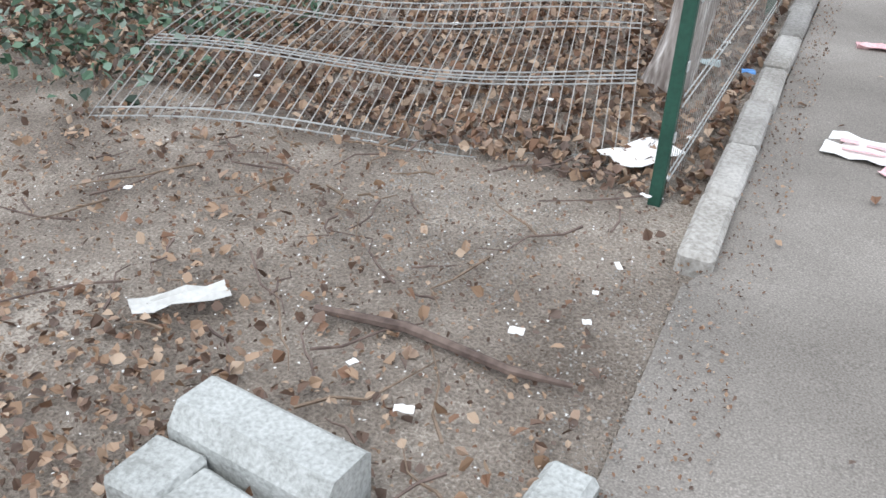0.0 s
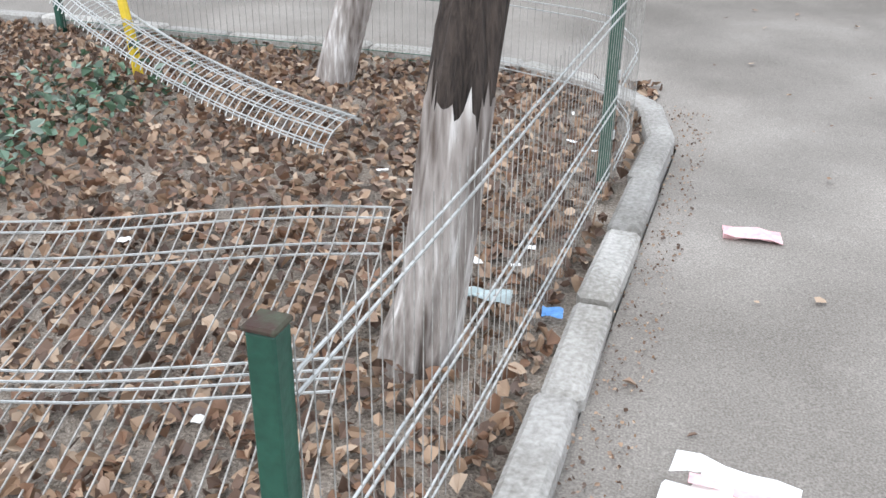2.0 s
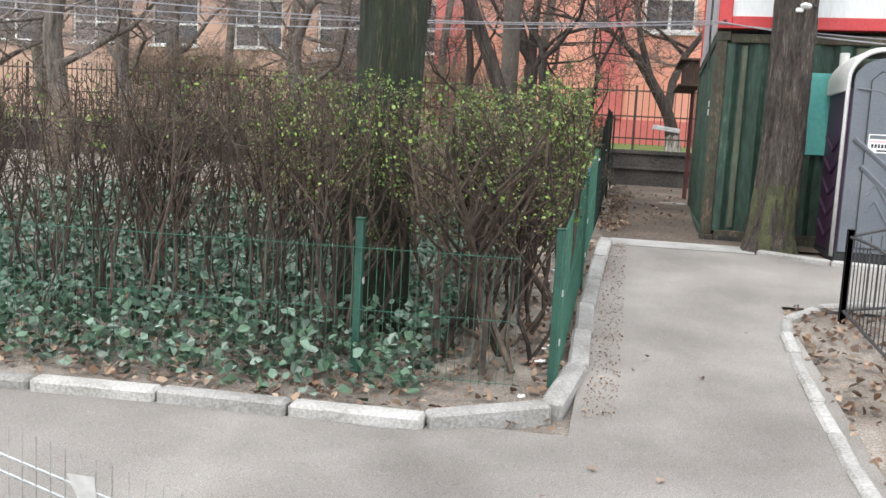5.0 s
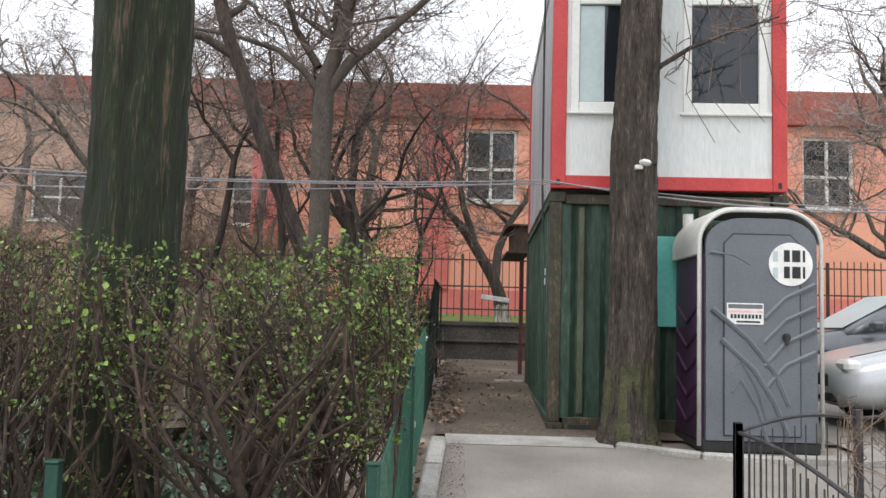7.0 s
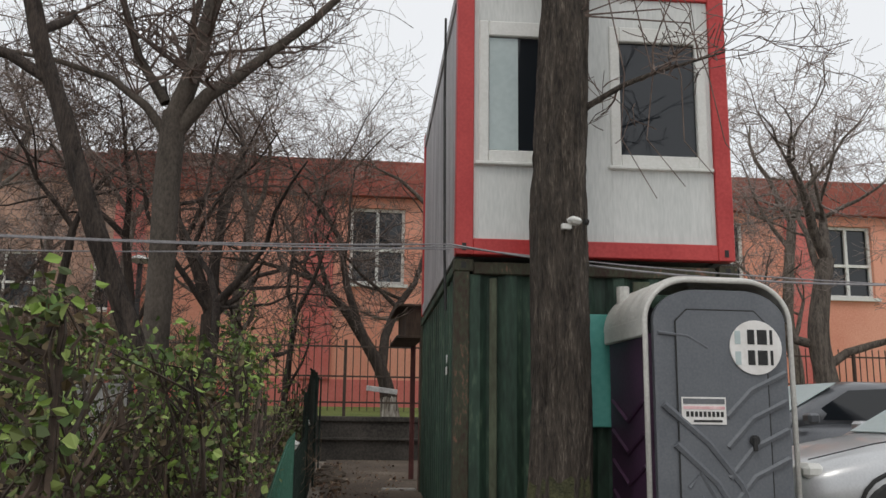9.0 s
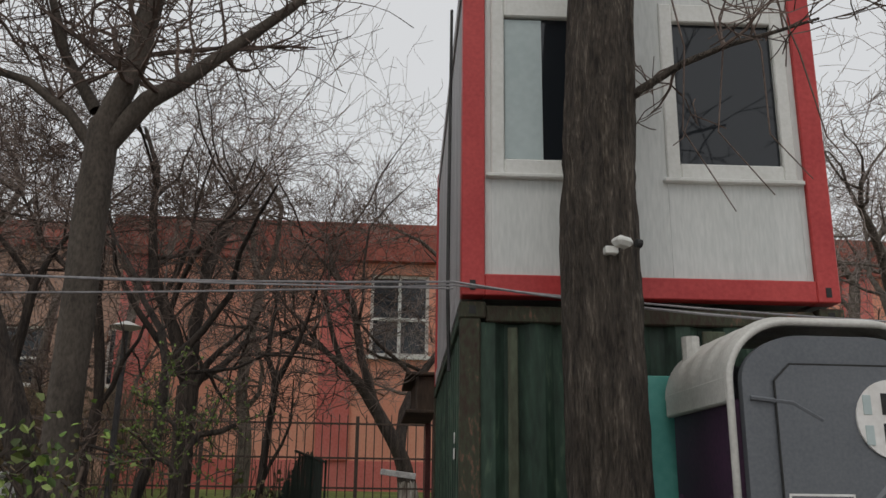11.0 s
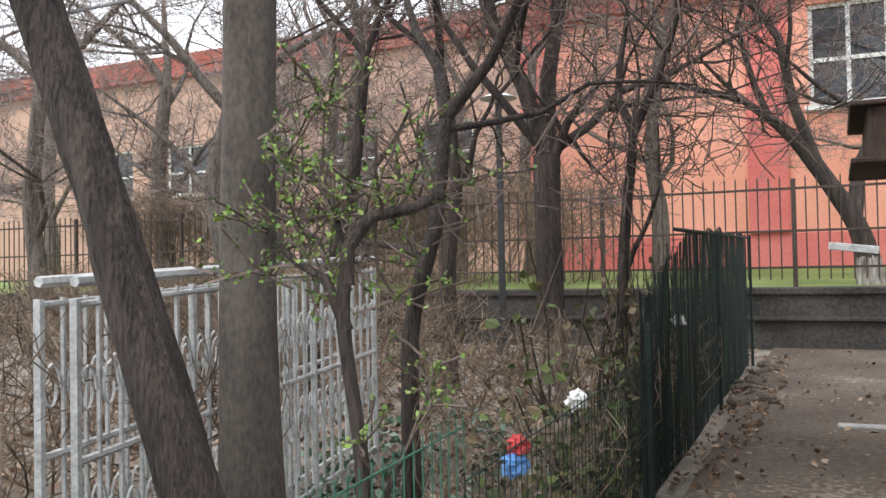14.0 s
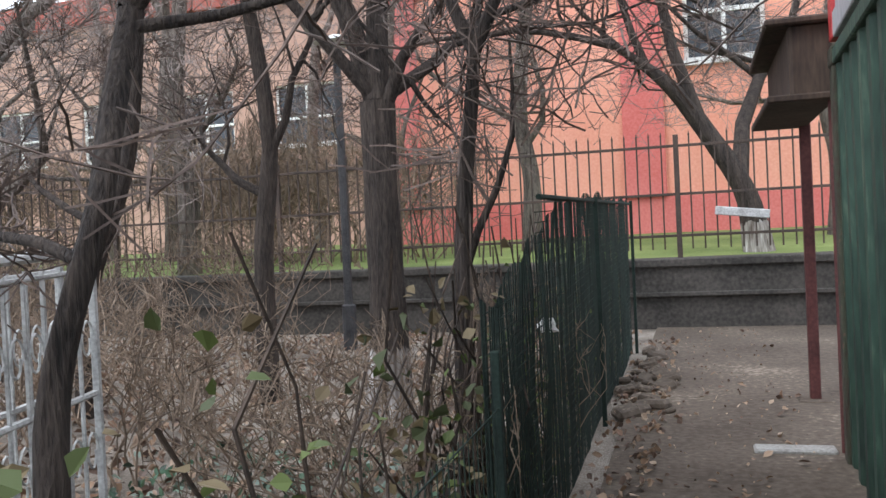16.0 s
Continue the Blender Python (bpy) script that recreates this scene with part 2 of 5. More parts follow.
# ---- mesh tools ----
class Shape:
    """Collects faces of one mesh."""

    def __init__(self):
        self.v, self.f = [], []

    def add(self, verts, faces):
        o = len(self.v)
        self.v += [tuple(p) for p in verts]
        self.f += [tuple(o + i for i in q) for q in faces]

    def box(self, lo, hi, m=None, bevel=0.0):
        x0, y0, z0 = lo
        x1, y1, z1 = hi
        if bevel:
            b = min(bevel, 0.45 * min(x1 - x0, y1 - y0, z1 - z0))
            pts, idx = [], {}
            for sx in (0, 1):
                for sy in (0, 1):
                    for sz in (0, 1):
                        c = (x1 if sx else x0, y1 if sy else y0, z1 if sz else z0)
                        i = (-b if sx else b, -b if sy else b, -b if sz else b)
                        for a in range(3):
                            q = [c[k] + (i[k] if k != a else 0) for k in range(3)]
                            idx[(sx, sy, sz, a)] = len(pts)
                            pts.append(Vector(q))
            faces = []
            for a in range(3):
                u, w = (a + 1) % 3, (a + 2) % 3
                for s in (0, 1):
                    ring = []
                    for p, q in ((0, 0), (1, 0), (1, 1), (0, 1)):
                        k = [0, 0, 0]
                        k[a], k[u], k[w] = s, p, q
                        ring.append(idx[(*k, a)])
                    faces.append(ring if s else ring[::-1])
                for p in (0, 1):
                    for q in (0, 1):
                        k0, k1 = [0, 0, 0], [0, 0, 0]
                        k0[u] = k1[u] = p
                        k0[w] = k1[w] = q
                        k1[a] = 1
                        r = [idx[(*k0, u)], idx[(*k1, u)], idx[(*k1, w)], idx[(*k0, w)]]
                        faces.append(r)
            for c in [(i, j, k) for i in (0, 1) for j in (0, 1) for k in (0, 1)]:
                faces.append([idx[(*c, 0)], idx[(*c, 1)], idx[(*c, 2)]])
        else:
            pts = [Vector((x, y, z)) for x in (x0, x1) for y in (y0, y1) for z in (z0, z1)]
            faces = [(0, 1, 3, 2), (4, 6, 7, 5), (0, 4, 5, 1), (2, 3, 7, 6), (0, 2, 6, 4), (1, 5, 7, 3)]
        if m:
            pts = [m @ p for p in pts]
        self.add(pts, faces)
        return self

    def tube(self, pts, radii, sides=6, cap=True, wob=0.0, rng=None):
        pts = [Vector(p) for p in pts]
        if not isinstance(radii, (list, tuple)):
            radii = [radii] * len(pts)
        rings, ref = [], None
        for i, p in enumerate(pts):
            d = (pts[min(i + 1, len(pts) - 1)] - pts[max(i - 1, 0)]).normalized()
            if ref is None:
                ref = d.orthogonal().normalized()
            ref = (ref - d * ref.dot(d)).normalized()
            s = d.cross(ref)
            ring = []
            for k in range(sides):
                a = 2 * math.pi * k / sides
                r = radii[i] * (1 + (rng.uniform(-wob, wob) if wob else 0))
                ring.append(p + (ref * math.cos(a) + s * math.sin(a)) * r)
            rings.append(ring)
        faces = []
        for i in range(len(pts) - 1):
            for k in range(sides):
                k2 = (k + 1) % sides
                faces.append((i * sides + k, i * sides + k2, (i + 1) * sides + k2, (i + 1) * sides + k))
        if cap:
            faces.append(tuple(range(sides))[::-1])
            faces.append(tuple((len(pts) - 1) * sides + k for k in range(sides)))
        self.add([q for r in rings for q in r], faces)
        return self

    def prism(self, outline, m, depth):
        """outline in local x, z; extruded along local y by depth."""
        n = len(outline)
        pts = [m @ Vector((x, 0, z)) for x, z in outline] + [m @ Vector((x, depth, z)) for x, z in outline]
        self.add(pts, [tuple(range(n)), tuple(range(2 * n - 1, n - 1, -1))] + [(i, i + n, (i + 1) % n + n, (i + 1) % n) for i in range(n)])
        return self

    def leaf(self, p, size, rng, up=0.5):
        """A small folded leaf."""
        n = Vector((rng.gauss(0, 1), rng.gauss(0, 1), rng.gauss(0, 1) + up * 3)).normalized()
        a = n.orthogonal().normalized()
        a.rotate(Matrix.Rotation(rng.uniform(0, 6.28), 3, n))
        b = n.cross(a)
        w = size * rng.uniform(0.3, 0.5)
        p = Vector(p)
        t = n * size * rng.uniform(0.05, 0.3)
        e, f = rng.uniform(0.05, 0.3), rng.uniform(0.05, 0.3)
        self.add([p - a * size * 0.5, p - a * size * e + b * w * 0.9 + t, p + a * size * 0.2 + b * w * 0.6 + t * rng.uniform(0.3, 1.4), p + a * size * 0.5 + t * rng.uniform(-0.5, 0.8), p + a * size * f - b * w + t, p - a * size * 0.25 - b * w * 0.7 + t * rng.uniform(0.2, 1.4)], [(0, 1, 2, 3), (0, 3, 4, 5)])


def part(name, shape, mat, parent=None, label="", smooth=False):
    me = bpy.data.meshes.new(name)
    me.from_pydata([tuple(p) for p in shape.v], [], shape.f)
    me.materials.append(mat)
    if smooth:
        me.polygons.foreach_set("use_smooth", [True] * len(me.polygons))
    me.update()
    ob = new(name, me)
    if parent:
        ob.parent = parent
    if label:
        ob["label"] = label
    return ob


def thing(name, m, label, category, group="", kind=""):
    ob = new(name)
    ob.matrix_world = m
    return tagged(ob, label, category, group, kind)


def solo(name, shape, mat, label, category, group="", kind="", smooth=False):
    return tagged(part(name, shape, mat, smooth=smooth), label, category, group, kind)


PROFILE_Y = [-60, -6, 0, 3.9, 5.5, 8, 10, 12.5, 14.5, 16, 21, 26, 60]
PROFILE_Z = [-0.6, -0.3, 0.02, 0.18, 0.28, 0.40, 0.50, 0.74, 1.02, 1.08, 1.22, 1.30, 1.4]


def g(y):
    return float(np.interp(y, PROFILE_Y, PROFILE_Z))


def sheet(x0, x1, y0, y1, lift, step=0.5, rough=0.0, rng=None, left=None):
    """A ground sheet that follows the slope; left(y) may bound it."""
    s = Shape()
    ny = max(1, round((y1 - y0) / step))
    nx = max(1, round((x1 - x0) / step)) if rough else 1
    for j in range(ny + 1):
        y = y0 + (y1 - y0) * j / ny
        a = left(y) if left else x0
        for i in range(nx + 1):
            x = a + (x1 - a) * i / nx
            s.v.append((x, y, g(y) + lift + (rough * noise.noise(Vector((x * 1.7, y * 1.7, 0))) if rough else 0)))
    for j in range(ny):
        for i in range(nx):
            q = j * (nx + 1) + i
            s.f.append((q, q + 1, q + nx + 2, q + nx + 1))
    return s


# ---- ground and setting ----
def kerb_x(y):
    return float(np.interp(y, [-20, 2.62, 2.74, 6.4, 6.9, 7.13, 7.4], [-0.28, -0.26, -0.2, -0.14, -0.28, -0.45, -0.8]))


ground = tagged(part("ground", sheet(-80, 80, -60, 26, 0.0, 0.5), M_SOIL, smooth=True), "bare brown soil ground under the whole yard", "ground", kind="structure")
tagged(part("ground_bed", sheet(-6, -0.25, -1, 7.4, 0.015, 0.1, 0.03), M_SOIL, smooth=True), "bumpy trodden earth beside the kerb", "ground", kind="structure")
road = tagged(part("road", sheet(-0.2, 9, -20, 7.4, 0.03, 0.1, left=kerb_x), M_ASPH), "pale grey worn asphalt path", "path", kind="structure")
part("crossing", sheet(-14, 9, 7.4, 9.75, 0.03), M_ASPH, road)
part("corner", sheet(-0.9, -0.03, 9.75, 9.93, 0.03, 0.1), M_ASPH, road)
part("lane", sheet(-0.03, 1.48, 9.75, 14.75, 0.03), M_ASPH, road)
part("side_lane", sheet(1.48, 14, 12.95, 14.75, 0.03), M_ASPH, road)
part("parking", sheet(3.6, 16, 14.75, 25.5, 0.03), M_ASPH, road)
path = tagged(part("pavement", sheet(-0.05, 3.6, 15.25, 25.7, 0.028, 0.5), M_OLDCON), "dirty worn concrete path with soil on it", "path", kind="structure")
part("slab", sheet(0.05, 1.5, 14.75, 15.25, 0.034), M_KERB, path, "paler concrete strip across the path")
lip = Shape().box((0.72, 20.35, g(20.4)), (1.15, 20.48, g(20.4) + 0.05), bevel=0.01)
part("slab", lip, M_KERB, path)
tagged(part("lawn", Shape(), M_GRASS), "mown green lawn behind the wall", "lawn", kind="structure")
lawn = bpy.data.objects["lawn"]
lawn.data.from_pydata([(-90, 26.1, 2.08), (90, 26.1, 2.08), (90, 34, 2.35), (-90, 34, 2.35), (-90, 120, 2.4), (90, 120, 2.4)], [], [(0, 1, 2, 3), (3, 2, 5, 4)])

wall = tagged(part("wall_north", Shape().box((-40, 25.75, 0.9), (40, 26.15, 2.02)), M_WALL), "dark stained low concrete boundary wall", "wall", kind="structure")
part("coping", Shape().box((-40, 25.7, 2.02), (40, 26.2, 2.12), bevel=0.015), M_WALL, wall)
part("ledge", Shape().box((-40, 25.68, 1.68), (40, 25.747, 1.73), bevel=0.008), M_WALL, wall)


def kerb_run(points, label, length=0.53, width=0.13, high=0.1, mat=M_KERB, seed=1):
    """A run of separate kerb stones along a line on the ground."""
    rng = random.Random(seed)
    run = thing("kerb", pose(points[0][0], points[0][1], g(points[0][1])), label, "kerb", kind="structure")
    base = run.matrix_world.inverted()
    stone = Shape().box((-0.5, -0.5, -0.15), (0.5, 0.5, 1), bevel=0.001)
    pts = [Vector((*p, 0)) for p in points]
    total = sum((b - a).length for a, b in zip(pts, pts[1:]))

    def along(d):
        for a, b in zip(pts, pts[1:]):
            if d <= (b - a).length:
                return a + (b - a).normalized() * d
            d -= (b - a).length
        return pts[-1]

    n = max(1, round(total / length))
    mesh = None
    for i in range(n):
        a, b = along(total * i / n), along(total * (i + 1) / n)
        c, d = (a + b) / 2, b - a
        ln = d.length - 0.014
        if mesh is None:
            s = Shape().box((-ln / 2, -width / 2, -0.12), (ln / 2, width / 2, high), bevel=0.018)
            ob = part("kerb_stone", s, mat, run)
            mesh, first = ob.data, ln
        else:
            ob = new("kerb_stone", mesh)
            ob.parent = run
        slope = (g(b.y) - g(a.y)) / max(d.length, 0.01)
        ob.matrix_local = base @ pose(c.x, c.y, g(c.y) + rng.uniform(-0.012, 0.012), 0, 0, math.degrees(math.atan2(d.y, d.x)) + rng.uniform(-1.5, 1.5)) @ pose(0, 0, 0, rng.uniform(-3, 3), -math.degrees(math.atan(slope)), 0) @ Matrix.Diagonal((ln / first, 1, 1, 1))
    return run


kerb_run([(-0.25, 2.72), (-0.22, 6.3), (-0.21, 6.55), (-0.34, 6.9), (-0.55, 7.13), (-0.86, 7.35), (-1.4, 7.48), (-4.7, 7.45), (-9, 7.4)], "grey concrete kerb stones edging the fenced leaf bed")
kerb_run([(-9, 9.5), (-4, 9.68), (-0.8, 9.84), (-0.33, 9.95), (-0.04, 10.35), (-0.07, 12.5), (0.0, 14.65)], "grey concrete kerb stones along the hedge bed", 0.75, seed=2)
kerb_run([(2.6, 13.3), (1.85, 13.05), (1.5, 12.75), (1.4, 12.3), (1.36, 11.0), (1.36, 9.4), (1.7, 8.6), (3, 8.3)], "low broken kerb round the small bed", 0.45, 0.09, 0.06, seed=3)
kerb_run([(1.52, 14.82), (2.2, 14.45), (3.6, 14.35)], "whitewashed kerb in front of the portable toilet", 0.75, 0.1, 0.08, seed=4)

# ---- loose concrete pieces ----
blk = thing("concrete_block", pose(-1.235, 1.325, g(1.27) + 0.01, 0, 0, -7.5), "broken pale grey concrete kerb block lying on leaves", "concrete block")
part("upper_piece", Shape().prism([(-0.09, 0.0), (0.085, 0.0), (0.085, 0.1), (0.045, 0.155), (-0.07, 0.155), (-0.09, 0.14)], pose(0.0, 0.0, 0.015, 0, 0, -90), 0.49), M_BLOCK, blk)
part("broken_piece", Shape().box((-0.03, -0.28, 0.0), (0.14, -0.095, 0.1), pose(0, 0, 0, 0, 0, 4), 0.015), M_BLOCK, blk)
part("broken_piece", Shape().box((0.155, -0.31, 0.0), (0.4, -0.1, 0.095), pose(0, 0, 0, 0, 0, -3), 0.015), M_BLOCK, blk)
solo("concrete_stub", Shape().box((-0.07, -0.16, -0.05), (0.07, 0.13, 0.1), pose(-0.33, 1.50, g(1.60) - 0.03, 4, 0, -8), 0.02), M_BLOCK, "short pale concrete kerb stub at the path edge", "concrete block")


# ---- wire fences ----
def wire_panel(name, pts, high, label, seed=0, lean=None, step=0.05, rad=0.0028, rows=(0.06, 0.42, 0.78, 0.97), mat=M_GALV, vmat=None, doubled=True, thin=1.0):
    """Welded mesh panel: upright wires with paired level wires, along a ground line. lean(s, h): place of a point at s along it, h up."""
    it = thing(name, pose(*lean(0, 0)) if lean else pose(pts[0][0], pts[0][1], g(pts[0][1])), label, "fence panel", "welded mesh panels")
    inv = it.matrix_world.inverted()
    ps = [Vector((*p, 0)) for p in pts]
    seg = [(b - a).length for a, b in zip(ps, ps[1:])]
    total = sum(seg)

    def at(s, h):
        if lean:
            return inv @ Vector(lean(s / total, h))
        for a, b, q in zip(ps, ps[1:], seg):
            if s <= q + 1e-6:
                c = a + (b - a) * (s / q)
                return inv @ Vector((c.x, c.y, g(c.y) + 0.04 + h))
            s -= q
        return inv @ Vector((ps[-1].x, ps[-1].y, g(ps[-1].y) + 0.04 + h))

    v, h = Shape(), Shape()
    n = int(total / step)
    cuts = [0.0, *[r * high for r in rows], high]
    for i in range(n + 1):
        s = total * i / n
        v.tube([at(s, c) for c in cuts], rad * thin, 4, False)
        if name == "mesh_panel":
            part("upright_wire", v, vmat or mat, it)
            v = Shape()
    m = 10
    for r in rows:
        for off in ((-0.02, 0.02) if doubled else (0,)):
            h.tube([at(total * k / m, r * high + off) for k in range(m + 1)], rad * 1.35, 4, False)
            if name == "mesh_panel":
                part("level_wire", h, mat, it)
                h = Shape()
    if v.v:
        tagged(part("wire_mesh", v, vmat or mat, it), kind="stuff")
        tagged(part("wire_row", h, mat, it), kind="stuff")
    return it


def fence_post(x, y, high, label="dark green square steel fence post", rusty=True):
    p = thing("fence_post", pose(x, y, g(y)), label, "fence post", "green fence posts")
    part("post", Shape().box((-0.025, -0.025, -0.1), (0.025, 0.025, high), bevel=0.004), M_GPAINT, p)
    part("cap", Shape().box((-0.029, -0.029, high), (0.029, 0.029, high + 0.012), bevel=0.004), M_RUST if rusty else M_GPAINT, p, "rusty steel cap")
    for z in (0.3, 0.6):
        part("clip", Shape().box((0.025, -0.015, z * high), (0.034, 0.015, z * high + 0.04), bevel=0.003), M_GALV, p)
    return p


fence_post(-0.48, 3.18, 0.92)
fence_post(-0.40, 5.83, 0.86)
fence_post(-1.5, 7.32, 0.86)
fence_post(-4.6, 7.35, 0.86)
wire_panel("mesh_panel", [(-0.45, 3.2), (-0.37, 5.83)], 0.86, "grey welded wire mesh fence panel standing beside the kerb", rows=(0.1, 0.45, 0.9), vmat=M_RUSTW, thin=0.55)
wire_panel("mesh_panel", [(-0.36, 5.85), (-0.36, 6.4), (-0.6, 6.95), (-1.57, 7.3)], 0.92, "bent welded wire mesh panel turning the corner", rows=(0.1, 0.5, 0.9), mat=M_GALV, vmat=M_RUSTW, thin=0.6)
wire_panel("mesh_panel", [(-1.63, 7.32), (-4.57, 7.35)], 0.84, "thin green wire mesh panel along the cross path", rows=(0.05, 0.5, 0.97), mat=M_GWIRE, vmat=M_RUSTW, rad=0.0022)


def fallen(s, h):
    a, b = Vector((-2.95, 2.72, 0)), Vector((-0.66, 3.42, 0))
    p = a + (b - a) * s + Vector((-0.22, 0.97, 0)) * h * 1.28
    return (p.x, p.y, g(p.y) + 0.03 + 0.22 * h + 0.05 * math.sin(5 * h) + 0.04 * math.sin(6 * s + 2 * h))


wire_panel("mesh_panel", [(-2.95, 2.72), (-0.66, 3.42)], 1.15, "rusty weathered wire mesh panel fallen flat on the leaves", lean=fallen, step=0.055, rad=0.0032, rows=(0.03, 0.4, 0.46, 0.86, 0.98), mat=M_GALV, vmat=M_RUSTW)


def rolled(s, h):
    x = -4.5 + 2.9 * s
    y = 7.2 - 1.35 * s ** 0.8 + 0.22 * math.cos(h * 3) - 0.1
    return (x, y, g(y) + 0.04 + (0.5 * (1 - s) ** 2) + 0.09 * (1 + math.sin(h * 3)))


wire_panel("mesh_panel", [(-4.5, 7.2), (-1.6, 5.85)], 1.0, "crumpled galvanised wire mesh sagging onto the leaf bed", lean=rolled, step=0.05, rad=0.003, rows=(0.1, 0.3, 0.5, 0.7, 0.9))
ymark = thing("marker_stake", pose(-3.3, 6.5, g(6.5), 0, -6, 0), "bright yellow painted stake in the leaves", "stake")
part("stake", Shape().tube([(0, 0, -0.05), (0.01, 0, 0.3), (0, 0, 0.55)], [0.03, 0.03, 0.026], 8), M_YEL, ymark)
part("tip", Shape().tube([(0, 0, 0.55), (0, 0, 0.58)], [0.033, 0.03], 8), M_YEL, ymark)


def green_fence(pts, high, label):
    wire_panel("hedge_fence", pts, high, label, rows=(0.03, 0.5, 0.97), mat=M_GWIRE, rad=0.002, doubled=False)


green_fence([(-0.16, 10.55), (-0.16, 13.0)], 0.95, "low green wire mesh fence against the hedge")
green_fence([(-0.16, 13.0), (-0.16, 15.5)], 0.95, "low green wire mesh fence against the hedge")
wire_panel("hedge_fence", [(-0.16, 15.5), (-0.16, 18.0)], 0.8, "low dark wire mesh fence overgrown with creeper", rows=(0.03, 0.5, 0.97), mat=M_NET, rad=0.002, doubled=False)
green_fence([(-7.0, 10.3), (-3.2, 10.4)], 0.8, "low green wire mesh fence along the hedge")
green_fence([(-3.2, 10.4), (-0.4, 10.5)], 0.8, "low green wire mesh fence along the hedge")
for x, y in ((-0.18, 10.6), (-1.37, 10.5), (-4.5, 10.4), (-0.16, 13)):
    fence_post(x, y, 0.98, "thin dark green fence post beside the hedge", False)

net = thing("screened_fence", pose(-0.2, 18.0, g(18)), "fence covered with torn dark green screening net", "fence")
inv = net.matrix_world.inverted()
rng = random.Random(5)
s = Shape()
for i in range(400):
    y = 18.0 + 6.0 * i / 399 + rng.gauss(0, 0.012)
    x = -0.2 + 0.01 * math.sin(y * 2.3)
    top = g(y) + (1.15 + 0.33 * min(1, max(0, (y - 18.4) / 1.2))) + 0.1 * noise.noise(Vector((y * 3, 0, 0)))
    n0 = 6
    s.tube([inv @ Vector((x + 0.02 * noise.noise(Vector((y * 4, k, 1))), y, g(y) + 0.02 + (top - g(y)) * k / n0)) for k in range(n0 + 1)], 0.0026, 3, False)
for k in range(0, 95, 3):
    s.tube([inv @ Vector((-0.2 + 0.01 * math.sin(y * 2.3), y, g(y) + 0.02 + k * 0.0152)) for y in [18.0 + 0.26 * j + (0 if k < 74 else 1.0) for j in range(24 if k < 74 else 20)]], 0.0024, 3, False)
part("net", s, M_NET, net)
for y in (18.0, 21.0, 24.0):
    part("post", Shape().box(tuple(inv @ Vector((-0.18, y - 0.015, g(y) - 0.1))), tuple(inv @ Vector((-0.15, y + 0.015, g(y) + (1.0 if y < 19 else 1.5)))), bevel=0.004), M_NET, net)
part("top_rail", Shape().tube([inv @ Vector((-0.18, 19, g(19) + 1.5)), inv @ Vector((-0.18, 24.0, g(24) + 1.47))], 0.014, 6), M_NET, net)

# ---- boundary iron fence on the wall ----
fp = thing("iron_fence", pose(0.24, 25.95, 2.12), "dark iron bar fence panel on the boundary wall", "fence", "iron fence panels")
part("post", Shape().box((-0.03, -0.03, 0), (0.03, 0.03, 1.45), bevel=0.004), M_DIRON, fp)
for z in (0.26, 0.75, 1.32):
    part("rail", Shape().box((0.03, -0.012, z - 0.016), (2.57, 0.012, z + 0.016), bevel=0.003), M_DIRON, fp)
bar = Shape().box((-0.009, -0.009, 0.1), (0.009, 0.009, 1.44), bevel=0.002)
bar.add([(-0.012, -0.012, 1.44), (0.012, -0.012, 1.44), (0.012, 0.012, 1.44), (-0.012, 0.012, 1.44), (0, 0, 1.5)], [(0, 1, 4), (1, 2, 4), (2, 3, 4), (3, 0, 4)])
b0 = None
for i in range(17):
    if b0 is None:
        b0 = part("bar", bar, M_DIRON, fp)
        ob = b0
    else:
        ob = new("bar", b0.data)
        ob.parent = fp
    ob.matrix_local = pose(0.15 + 0.1425 * i, 0.022, 0)
for i in range(-7, 8):
    if i:
        copy_thing(fp, pose(0.24 + 2.6 * i, 25.95, 2.12))


# ---- building ----
house = thing("school_building", pose(9, 34, 2.3), "long orange plastered building with red pilasters and dark red roof edge", "building")
inv = house.matrix_world.inverted()


def hb(name, lo, hi, mat, parent=house, label="", bevel=0.0):
    a, b = inv @ Vector(lo), inv @ Vector(hi)
    return part(name, Shape().box(tuple(a), tuple(b), bevel=bevel), mat, parent, label)


WINS = [0.3, 5.4, 10.7, 14.9, 20.0, 25.0, 30.0]


def facade(x0, x1, y, wins, z0, z1, w, wall_mat, top=8.4):
    """A wall with real openings, in strips."""
    x = x0
    for a in wins:
        hb("wall", (x, y, 2.0), (a, y + 0.4, top), wall_mat)
        hb("wall", (a, y, 2.0), (a + w, y + 0.4, z0), wall_mat)
        hb("wall", (a, y, z1), (a + w, y + 0.4, top), wall_mat)
        win = hb("window", (a, y + 0.22, z0), (a + w, y + 0.25, z1), M_GLASS)
        for u in (0, 0.5, 1):
            hb("frame", (a + (w - 0.09) * u, y + 0.12, z0), (a + (w - 0.09) * u + 0.09, y + 0.2, z1), M_PVC, win)
        for u in (0, 0.45, 1):
            hb("frame", (a, y + 0.13, z0 + (z1 - z0 - 0.09) * u), (a + w, y + 0.19, z0 + (z1 - z0 - 0.09) * u + 0.09), M_PVC, win)
        hb("sill", (a - 0.1, y - 0.12, z0 - 0.1), (a + w + 0.1, y + 0.1, z0), M_PVC, win)
        x = a + w
    hb("wall", (x, y, 2.0), (x1, y + 0.4, top), wall_mat)


